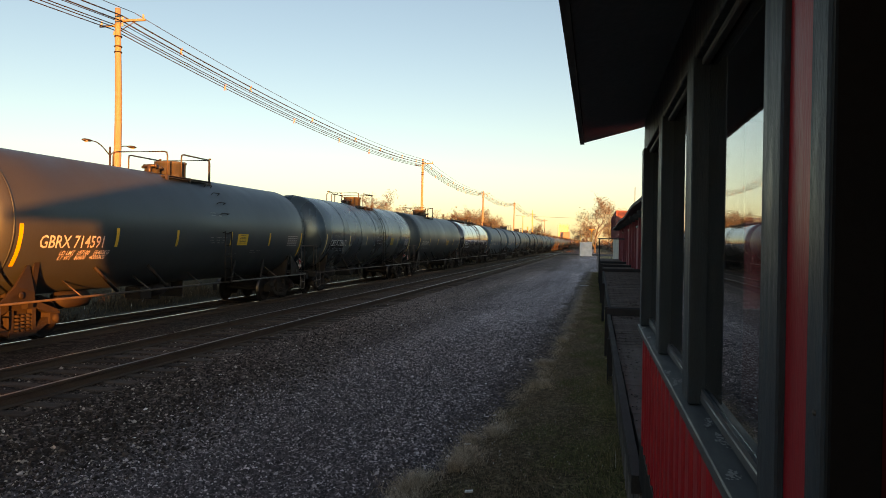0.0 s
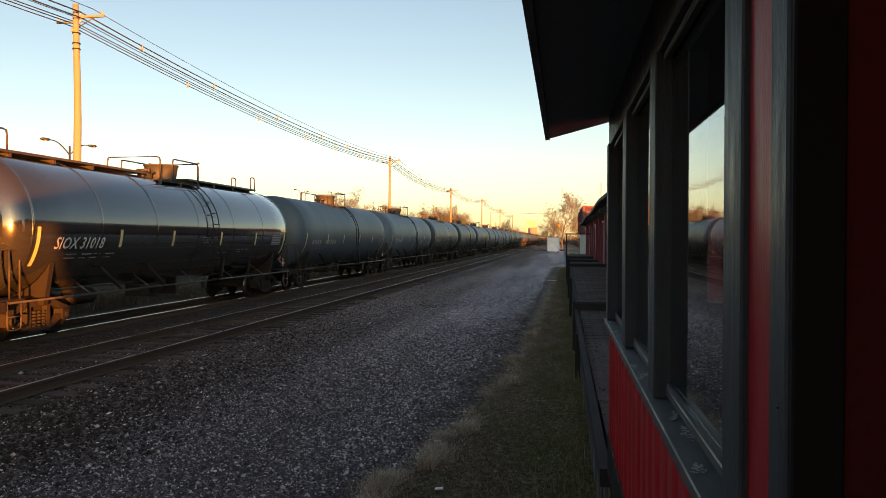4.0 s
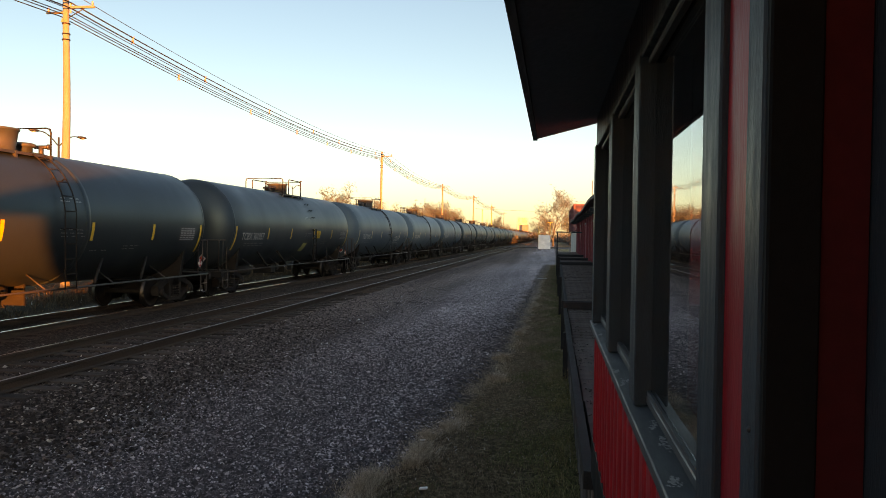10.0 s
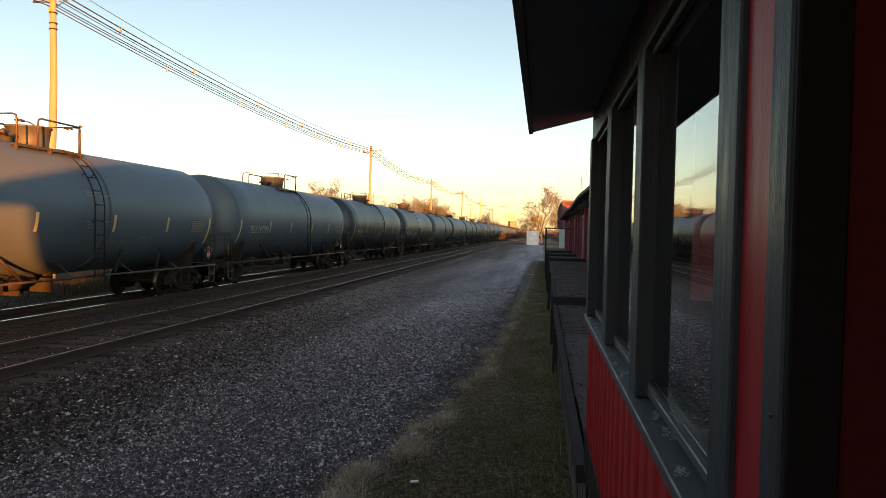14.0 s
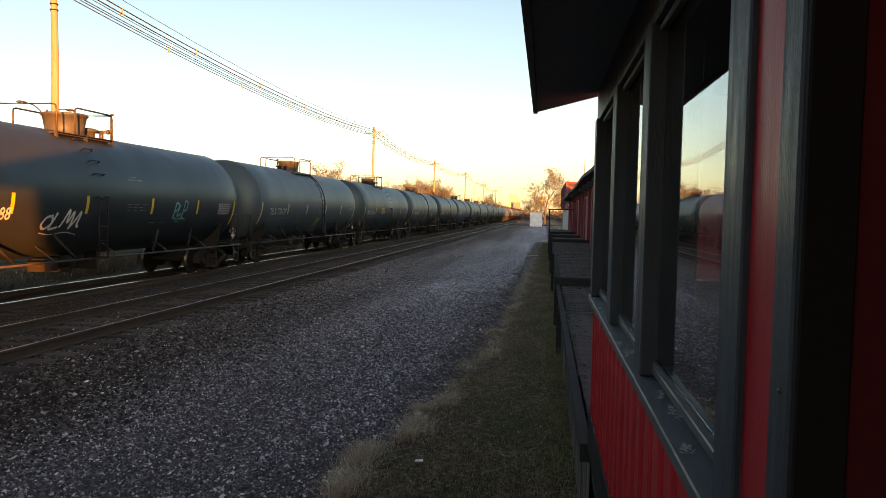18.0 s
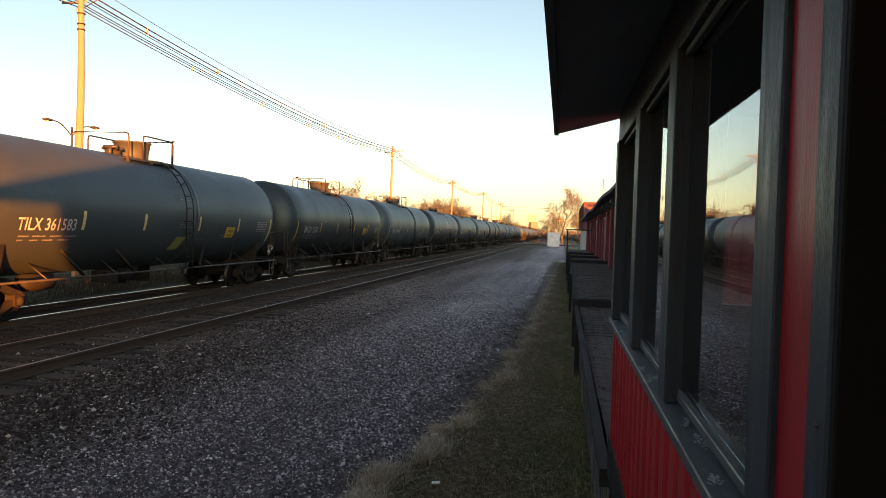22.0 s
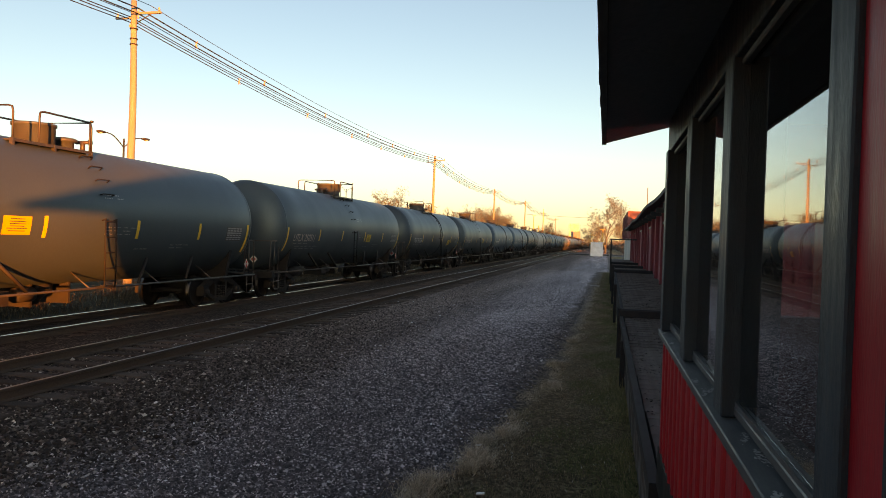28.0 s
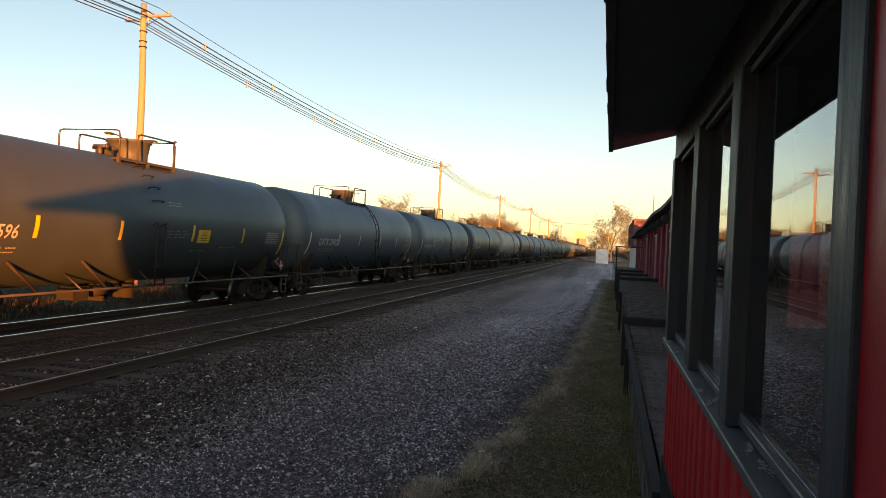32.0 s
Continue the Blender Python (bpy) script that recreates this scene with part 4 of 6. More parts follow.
def utility_pole(y, top):
    p = thing("utility_pole", "tall bare wooden utility pole lit by low sun", "utility pole", (POLE_X, y, -0.5), group="trackside pole line")
    bm = bmesh.new()
    h = top + 0.5
    g = random.Random(int(y))
    pts = [(0.03 * math.sin(k * 0.7 + y), 0.02 * math.cos(k), h * k / 10) for k in range(11)]
    tube(bm, pts, 0.2, 12, radii=[0.21 - 0.009 * k for k in range(11)])
    part("shaft", bm, M["pole_wood"], p)
    boxpart("crossarm", (0.11, 1.35, -0.05, 0.05, h - 0.62, h - 0.52), "pole_wood", p, "", 0.008)
    boxpart("short_arm", (-0.95, -0.11, -0.04, 0.04, h - 0.82, h - 0.74), "pole_wood", p, "", 0.008)
    bm = bmesh.new()
    tube(bm, ((0.13, 0, h - 1.0), (0.9, 0, h - 0.60)), 0.02, 6)
    part("arm_brace", bm, M["steel_rail"], p)
    for x, z in ((1.25, h - 0.5), (0.2, h - 0.52), (0.2, h - 0.82), (-0.2, h - 1.2), (-0.85, h - 0.72)):
        bm = bmesh.new()
        lathe(bm, ((0.02, 0), (0.06, 0.02), (0.03, 0.06), (0.06, 0.09), (0.03, 0.13), (0.045, 0.16), (0.01, 0.18)), "z", 8, (x, 0, z))
        part("insulator", bm, M["insulator"], p)
    for z in (h - 1.3, h - 1.75, h - 2.0):
        bm = bmesh.new()
        lathe(bm, ((0.17, z), (0.17, z + 0.05)), "z", 12)
        part("band", bm, M["steel_dark"], p)


for y, top in POLES:
    utility_pole(y, top)
# offset across, height under the pole top, sag, thickness
WIRES = ((0.80, 0.24, 0.88, 0.015), (0.22, 0.36, 0.86, 0.031), (0.22, 0.60, 0.88, 0.031), (-0.2, 0.50, 0.90, 0.018), (-0.2, 0.72, 0.86, 0.023), (-0.2, 0.83, 0.88, 0.023), (-0.25, 0.95, 0.90, 0.023))


def wire_point(i, w, u):
    (y0, t0), (y1, t1) = POLES[i], POLES[i + 1]
    x, drop, sag, _ = WIRES[w]
    return Vector((POLE_X + x, y0 + (y1 - y0) * u, t0 - drop + (t1 - t0) * u - 4 * sag * u * (1 - u)))


for w in range(len(WIRES)):
    c = thing("overhead_cable", "dark overhead cable strung from pole to pole", "cable", group="overhead cables")
    for i in range(len(POLES) - 1):
        bm = bmesh.new()
        tube(bm, [wire_point(i, w, k / 24) for k in range(25)], WIRES[w][3], 5)
        part("span", bm, M["cable"], c)
spacer_proto = None
for i in range(len(POLES) - 1):
    for w, us in ((1, (0.08, 0.21, 0.38, 0.55, 0.68, 0.82, 0.93)), (5, (0.17, 0.34, 0.5, 0.64, 0.78))):
        for u in us:
            if spacer_proto is None:
                s = thing("cable_spacer", "pale cross-shaped spacer clamped on the cables", "spacer", wire_point(i, w, u), group="cable spacers")
                for sg in (-1, 1):
                    bm = bmesh.new()
                    tube(bm, ((-0.07 * sg, 0, -0.30), (0.07 * sg, 0, 0.08)), 0.022, 6)
                    part("bar", bm, M["insulator"], s)
                bm = bmesh.new()
                lathe(bm, ((0.02, -0.05), (0.05, -0.04), (0.05, 0.04), (0.02, 0.05)), "y", 8, (0, 0, -0.15))
                part("clamp", bm, M["insulator"], s)
                spacer_proto = s
            else:
                copy_thing(spacer_proto, Matrix.Translation(wire_point(i, w, u)))


def street_lamp(at, h, reach, turn):
    s = thing("street_lamp", "double-armed street lamp on a slim metal post", "street lamp", at, turn=turn, group="street lamps")
    bm = bmesh.new()
    tube(bm, ((0, 0, 0), (0, 0, h)), 0.09, 10, radii=[0.11, 0.06])
    part("post", bm, M["lamp_metal"], s)
    for sg in (-1, 1):
        bm = bmesh.new()
        tube(bm, [(sg * reach * (0.02 + 0.75 * k / 6), 0, h - 0.55 + 0.75 * math.sin(min(1, k / 5) * math.pi / 2)) for k in range(7)], 0.035, 6)
        part("arm", bm, M["lamp_metal"], s)
        bm = bmesh.new()
        lathe(bm, ((0.02, 0), (0.12, 0.06), (0.17, 0.3), (0.16, 0.55), (0.06, 0.7)), "x", 12)
        for q in bm.verts:
            q.co.z *= 0.55
        head = part("lamp_head", bm, M["lamp_metal"], s)
        head.matrix_basis = pose(sg * reach * 0.72, 0, h + 0.2, 0, 0, 0 if sg > 0 else 180)
        bm = bmesh.new()
        lathe(bm, ((0.005, -0.10), (0.12, -0.07), (0.14, -0.02), (0.14, 0.0)), "z", 12, (0.4, 0, -0.03))
        part("lens", bm, M["lamp_lens"], head)
    return s


street_lamp((-30, 41.8, -0.5), 8.5, 2.05, 78)
street_lamp((-42, 118, -0.5), 10.5, 2.4, 80)
street_lamp((-60, 210, -0.5), 10.5, 2.4, 80)

# a cable that crosses the yard far off, on two poles
cross = thing("crossing_cable", "thin cable crossing over the road and tracks", "cable")
bm = bmesh.new()
tube(bm, [(-19.6 + 60 * k / 20, 196.5, 9.4 + 0.5 * k / 20 - 4 * 0.9 * (k / 20) * (1 - k / 20)) for k in range(21)], 0.03, 5)
part("span", bm, M["cable"], cross)
bm = bmesh.new()
tube(bm, ((40.6, 196.5, -0.3), (40.6, 196.5, 12.0)), 0.15, 8)
part("end_pole", bm, M["pole_wood"], cross)

# ---- far buildings ----
silo = thing("concrete_block", "tall pale block of a mill catching the sun", "building", (-16.2, 430, -0.5))
boxpart("tower", (-3.2, 2.3, 0, 9, 0, 13.5), "building_pale", silo)
boxpart("annex", (-0.6, 3.2, -3, -0.01, 0, 9.4), "building_grey", silo)
for nm, x, y, w, d, h, mt in (("house", -70, 190, 14, 10, 5.5, "building_pale"), ("house", -95, 150, 16, 10, 6, "building_grey")):
    hs = thing(nm, "distant low building among bare trees", "building", (x, y, -0.4), group="far houses")
    boxpart("wall", (-w / 2, w / 2, 0, d, 0, h), mt, hs)
    bm = bmesh.new()
    pr = ((-w / 2 - 0.4, h + 0.002), (w / 2 + 0.4, h + 0.002), (0, h + w * 0.22))
    a = [bm.verts.new((px, -0.4, pz)) for px, pz in pr]
    b = [bm.verts.new((px, d + 0.4, pz)) for px, pz in pr]
    for i in range(3):
        bm.faces.new((a[i], a[(i + 1) % 3], b[(i + 1) % 3], b[i]))
    bm.faces.new(a)
    bm.faces.new(b)
    part("roof", bm, M["shingle"], hs)
    for k in range(3):
        boxpart("window", (-w / 2 + w * (k + 0.7) / 4, -w / 2 + w * (k + 0.7) / 4 + 1.0, -0.06, -0.001, 1.2, 2.6), "window_dark", hs)

# ---- a board fence by the crossing ----
fence = thing("fence", "low weathered grey board fence on grass past the deck", "fence", (1.7, 95, -0.3))
for k in range(3):
    boxpart("post", (k * 1.6 - 0.06, k * 1.6 + 0.06, -0.06, 0.06, 0, 1.1), "building_grey", fence)
for z in (0.4, 0.85):
    boxpart("rail", (0, 3.3, -0.1, -0.062, z, z + 0.14), "building_grey", fence)


# ---- trees ----
def bare_tree(seed, h, spread, leaves, low=0.35):
    """Trunk mesh and crown mesh of a leafless tree: limbs, branches, fine twigs and a few dry leaves."""
    g = random.Random(seed)
    trunk, crown = bmesh.new(), bmesh.new()
    tips = []

    def limb(bm, p, d, length, r, depth):
        pts, q, e = [p.copy()], p.copy(), d.copy()
        n = 4 if depth < 3 else 3
        for k in range(n):
            e = (e + Vector((g.uniform(-1, 1), g.uniform(-1, 1), g.uniform(-0.5, 0.9))) * (0.16 + 0.05 * depth)).normalized()
            q = q + e * (length / n)
            pts.append(q.copy())
        sides = (8, 6, 5, 3, 3, 3)[min(depth, 5)]
        tube(bm, pts, r, sides, cap=False, radii=[r * (1 - 0.62 * k / n) for k in range(n + 1)])
        if depth >= 4:
            tips.append((pts[-1], e))
            return
        kids = (5 if low > 0.3 else 8, 4, 4, 4)[depth]
        for k in range(kids):
            first = low if depth == 0 else 0.35
            u = first + (1 - first) * (k + g.random()) / kids
            at = pts[min(n, int(u * n))].lerp(pts[min(n, int(u * n) + 1)], (u * n) % 1)
            a = g.uniform(0, 6.28)
            side = Vector((math.cos(a), math.sin(a), g.uniform(-0.1, 0.5)))
            nd = (e * (0.75 - 0.05 * depth) + side * spread).normalized()
            limb(crown, at, nd, length * g.uniform(0.52, 0.72), max(0.018, r * 0.5 * (1.15 - 0.4 * u)), depth + 1)

    limb(trunk, Vector((0, 0, 0)), Vector((0, 0, 1)), h * 0.36, h * 0.0125, 0)
    for p, e in tips:
        for _ in range(leaves):
            c = p + Vector((g.uniform(-1, 1), g.uniform(-1, 1), g.uniform(-0.6, 0.8))) * h * 0.035
            a = Vector((g.uniform(-1, 1), g.uniform(-1, 1), g.uniform(-1, 1))).normalized() * h * 0.022
            b = a.cross(Vector((g.uniform(-1, 1), g.uniform(-1, 1), g.uniform(-1, 1)))).normalized() * h * 0.0020
            crown.faces.new([crown.verts.new(c + s) for s in (-a, b, a, -b)])
    return mesh_of("trunk", trunk, M["bark"]), mesh_of("crown", crown, M["twig"])


TREE_MESHES = [bare_tree(s, 10.0, sp, lv, low) for s, sp, lv, low in ((1, 0.85, 4, 0.35), (2, 0.85, 6, 0.35), (3, 0.8, 5, 0.35), (4, 0.95, 5, 0.35), (9, 0.62, 3, 0.12))]


def tree(x, y, h, k, label="bare winter tree with fine twigs glowing in low sun", turn=0):
    t = thing("tree", label, "tree", (x, y, -0.45), group="bare trees", turn=turn)
    for nm, me in zip(("trunk", "crown"), TREE_MESHES[k]):
        ob = new(nm, me)
        ob.parent = t
        ob.scale = (h / 8, h / 8, h / 8)
    return t


tree(1.2, 190, 17.8, 4, "large bare tree with a wide airy crown")
g = random.Random(21)
for k in range(44):
    y = g.uniform(190, 330)
    x = -30 - (y - 190) * 0.05 - 75 * g.random() ** 1.3
    tree(x, y, g.uniform(10, 15), k % 4, turn=g.uniform(0, 360))
for x, y, h, k in ((-43, 150, 14.5, 2), (-46, 156, 13, 3), (-40, 158, 12, 1)):
    tree(x, y, h, k, turn=g.uniform(0, 360))
for x, y, h, k in ((-26, 150, 8.5, 2), (-14.2, 222, 10.5, 4), (-31, 215, 13, 1), (-5, 420, 14, 1), (8, 240, 13, 2), (13, 235, 12, 3), (6, 300, 14, 2), (-2, 360, 14, 3), (20, 260, 15, 1), (-6, 330, 11, 2), (27, 230, 14, 0)):
    tree(x, y, h, k, turn=g.uniform(0, 360))


def thicket(name, xr, yr, hr, count, seed, label):
    g = np.random.default_rng(seed)
    x, y = g.uniform(*xr, count), g.uniform(*yr, count)
    h = np.abs(g.normal(0, 0.5, count))
    z = -0.4 + hr * (0.25 + 0.75 * (0.5 + 0.5 * np.sin(x * 0.35 + y * 0.11))) * g.uniform(0, 1, count)
    s = g.uniform(0.12, 0.5, count)
    a = g.normal(0, 1, (count, 4, 3)) * s[:, None, None]
    v = np.stack([x, y, z], -1)[:, None, :] + a
    f = np.arange(count * 4).reshape(-1, 4)
    tagged(new(name, mesh_from(name, v.reshape(-1, 3), f, M["bush"])), label, "bushes", kind="stuff")


thicket("thicket", (-120, -30), (110, 420), 3.0, 20000, 31, "brown leafless brush along the far woods")
thicket("thicket", (-14, 60), (330, 460), 5.0, 9000, 32, "brown brush behind the crossing")
thicket("thicket", (6, 45), (200, 330), 4.0, 8000, 33, "brown brush behind the crossing")
for x, y, w, d in ((0.70, 39.9, 0.5, 0.16), (0.15, 5.05, 0.07, 0.05), (-0.13, 6.62, 0.07, 0.05)):
    b2 = bmesh.new()
    v = [b2.verts.new((x + w * c, y + d * s + 0.02 * c, -0.225 + 0.012 * abs(s))) for c, s in ((-0.5, -0.5), (0.1, -0.6), (0.5, -0.3), (0.45, 0.5), (-0.2, 0.4), (-0.5, 0.45))]
    top = [b2.verts.new(q.co + Vector((0, 0, 0.012))) for q in v]
    b2.faces.new(v)
    b2.faces.new(top)
    for i in range(6):
        b2.faces.new((v[i], v[(i + 1) % 6], top[(i + 1) % 6], top[i]))
    solid("litter", b2, M["litter"], "scrap of white litter lying on the ground", "litter", group="litter")

# ---- the train of tank cars ----
SPEED = 12.33
R, ZC, HALF, HEAD = 1.62, 2.52, 7.32, 0.66       # tank radius, its centre over the rail, half the shell, depth of a head
WHEEL_R = 0.457
CAR_MESH = {}


def cached(key, maker, material):
    if key not in CAR_MESH:
        bm = bmesh.new()
        maker(bm)
        CAR_MESH[key] = mesh_of(key.split(":")[0], bm, M[material])
    return CAR_MESH[key]


def shell(bm):
    prof = []
    for k in range(9):
        a = math.pi / 2 * k / 8
        prof.append((max(0.02, R * math.sin(a)), -HALF - HEAD * math.cos(a)))
    for k in range(1, 12):
        prof.append((R, -HALF + 2 * HALF * k / 12))
    for k in range(9):
        a = math.pi / 2 * (1 - k / 8)
        prof.append((max(0.02, R * math.sin(a)), HALF + HEAD * math.cos(a)))
    lathe(bm, prof, "y", 56, (0, 0, ZC))


def ring(bm, y, r=R + 0.008, w=0.05):
    lathe(bm, ((R - 0.01, y - w), (r, y - w * 0.8), (r, y + w * 0.8), (R - 0.01, y + w)), "y", 56, (0, 0, ZC), closed=False)


def on_tank(y, ang, lift=0.006):
    """A place on the shell's station side; ang: degrees above the middle."""
    a = radians(ang)
    return Vector(((R + lift) * math.cos(a), y, ZC + (R + lift) * math.sin(a)))


def patch_on_tank(bm, y0, y1, a0, a1, lift=0.006, slant=0.0, side=1):
    n = max(2, int(abs(a1 - a0) / 3) + 1)
    m_ = max(1, int(abs(y1 - y0) / 0.5))
    grid = []
    for i in range(n + 1):
        a = a0 + (a1 - a0) * i / n
        row = []
        for j in range(m_ + 1):
            p = on_tank(y0 + (y1 - y0) * j / m_ + slant * i / n, a, lift)
            row.append(bm.verts.new((p.x * side, p.y, p.z)))
        grid.append(row)
    for i in range(n):
        for j in range(m_):
            bm.faces.new((grid[i][j], grid[i][j + 1], grid[i + 1][j + 1], grid[i + 1][j]))


def text_mesh(body, size, y, ang, name="lettering", shear=0.0, material="letter_white"):
    """Lettering wrapped round the shell from y on, its base at ang degrees."""
    cu = bpy.data.curves.new("text", "FONT")
    cu.body, cu.size, cu.shear, cu.resolution_u, cu.offset = body, size, shear, 2, 0.010 * size
    ob = bpy.data.objects.new("text", cu)
    me = bpy.data.meshes.new_from_object(ob)
    bm = bmesh.new()
    bm.from_mesh(me)
    for v in bm.verts:
        v.co = on_tank(y + v.co.x * 0.92, ang + math.degrees(v.co.y / R), 0.012)
    bpy.data.objects.remove(ob)
    return mesh_of(name, bm, M[material])


def head_text(body):
    """A number laid on the domed head that leads the car."""
    cu = bpy.data.curves.new("text", "FONT")
    cu.body, cu.size, cu.resolution_u = body, 0.17, 2
    ob = bpy.data.objects.new("text", cu)
    me = bpy.data.meshes.new_from_object(ob)
    bm = bmesh.new()
    bm.from_mesh(me)
    for v in bm.verts:
        x, z = 0.02 + v.co.x, 0.44 + v.co.y
        v.co = (x, -HALF - HEAD * math.sqrt(1 - (x * x + z * z) / R ** 2) - 0.008, ZC + z)
    bpy.data.objects.remove(ob)
    return mesh_of("head_number", bm, M["letter_white"])


def bars(bm, rows, y, ang, seed, step=4.2, height=1.8):
    """Lines of writing too small to read: a bar for each letter, in words."""
    g = random.Random(seed)
    unit = 0.028 * height + 0.012
    for i, length in enumerate(rows):
        yy, a = y + g.uniform(-0.05, 0.1), ang - step * i
        end = yy + length
        while yy < end:
            for _ in range(g.randint(3, 6)):
                patch_on_tank(bm, yy, yy + unit, a, a + height * g.uniform(0.8, 1.0))
                yy += unit * 1.45
            yy += unit * g.uniform(1.5, 5.0)


def diamond(bm, at, size, normal):
    nx, ny = normal
    c = Vector(at)
    u = Vector((-ny, nx, 0))
    w = Vector((0, 0, 1))
    d = Vector((nx, ny, 0)) * 0.004
    a = [bm.verts.new(c + d + u * p + w * q) for p, q in ((size, 0), (0, size), (-size, 0), (0, -size))]
    b = [bm.verts.new(q.co - 2 * d) for q in a]
    bm.faces.new(a)
    bm.faces.new(b)
    for i in range(4):
        bm.faces.new((a[i], a[(i + 1) % 4], b[(i + 1) % 4], b[i]))


STRIPS = (-7.15, -4.10, -1.50, 1.55, 4.35, 7.15)


def truck(car, y):
    t = new("truck", cached("truck:bolster", lambda bm: box(bm, -1.0, 1.0, -0.22, 0.22, 0.42, 0.74), "truck_rust"))
    t.parent = car
    t.location = (0, y, 0)

    def frame_side(bm):
        def beam(a, b, w, h):
            """A straight bar in the plane of the frame, w thick across and h deep."""
            (ya, za), (yb, zb) = a, b
            n = math.hypot(yb - ya, zb - za)
            uy, uz = -(zb - za) / n * h / 2, (yb - ya) / n * h / 2
            v = [bm.verts.new((x, y + q * uy, z + q * uz)) for x in (-w / 2, w / 2) for y, z in (a, b) for q in (-1, 1)]
            for f in ((0, 1, 3, 2), (4, 6, 7, 5), (0, 2, 6, 4), (1, 5, 7, 3), (0, 4, 5, 1), (2, 3, 7, 6)):
                bm.faces.new([v[q] for q in f])

        for e in (-1, 1):
            beam((e * 1.02, 0.56), (e * 0.42, 0.78), 0.16, 0.15)
            beam((e * 0.80, 0.44), (e * 0.34, 0.22), 0.14, 0.12)
            beam((e * 0.31, 0.20), (e * 0.31, 0.80), 0.17, 0.11)
            box(bm, -0.12, 0.12, e * 0.9 - 0.15, e * 0.9 + 0.15, 0.34, 0.60)
            lathe(bm, ((0.02, 0.10), (0.10, 0.11), (0.10, 0.17), (0.02, 0.19)), "x", 12, (0, e * 0.9, WHEEL_R))
        beam((-0.46, 0.78), (0.46, 0.78), 0.18, 0.15)
        beam((-0.38, 0.20), (0.38, 0.20), 0.20, 0.11)
        for q in (-0.15, 0.0, 0.15):
            for r in range(5):
                lathe(bm, ((0.045, 0.26 + 0.075 * r), (0.068, 0.285 + 0.075 * r), (0.045, 0.31 + 0.075 * r)), "z", 10, (0.06, q, 0), closed=False)

    for s in (-1.02, 1.02):
        f = new("side_frame", cached("side_frame:%d" % (s > 0), frame_side, "truck_rust"))
        f.parent = t
        f.location = (s, 0, 0)

    def pair(bm):
        lathe(bm, ((0.08, -1.06), (0.08, 1.06)), "x", 10)
        for s in (-1, 1):
            prof = ((0.10, 0.66 * s), (0.20, 0.68 * s), (0.24, 0.735 * s), (0.38, 0.735 * s), (0.395, 0.70 * s), (0.485, 0.70 * s), (WHEEL_R + 0.004, 0.735 * s), (WHEEL_R - 0.004, 0.83 * s), (0.39, 0.835 * s), (0.375, 0.79 * s), (0.22, 0.77 * s), (0.15, 0.82 * s), (0.10, 0.82 * s))
            lathe(bm, prof, "x", 28)
        for k in range(3):
            a = k * 2.094
            box(bm, 1.06, 1.10, 0.05 * math.cos(a) - 0.015, 0.05 * math.cos(a) + 0.015, 0.05 * math.sin(a) - 0.015, 0.05 * math.sin(a) + 0.015)

    for s in (-0.9, 0.9):
        me = cached("wheelset", pair, "wheel_steel")
        if len(me.materials) == 1:
            me.materials.append(M["wheel_tread"])
            for f in me.polygons:
                if all(0.448 < math.hypot(me.vertices[k].co.y, me.vertices[k].co.z) < 0.466 for k in f.vertices):
                    f.material_index = 1
        w = new("wheelset", me)
        w.parent = t
        w.location = (0, s, WHEEL_R)


def rail_path(bm, pts, r=0.022):
    """A bent round rail with softened corners."""
    out = [Vector(pts[0])]
    for a, b, c in zip(pts, pts[1:], pts[2:]):
        a, b, c = Vector(a), Vector(b), Vector(c)
        k = min(0.12, (a - b).length / 3, (c - b).length / 3)
        p, q = b + (a - b).normalized() * k, b + (c - b).normalized() * k
        out += [p, p.lerp(b, 0.6).lerp(q.lerp(b, 0.6), 0.5), q]
    out.append(Vector(pts[-1]))
    tube(bm, out, r, 6)


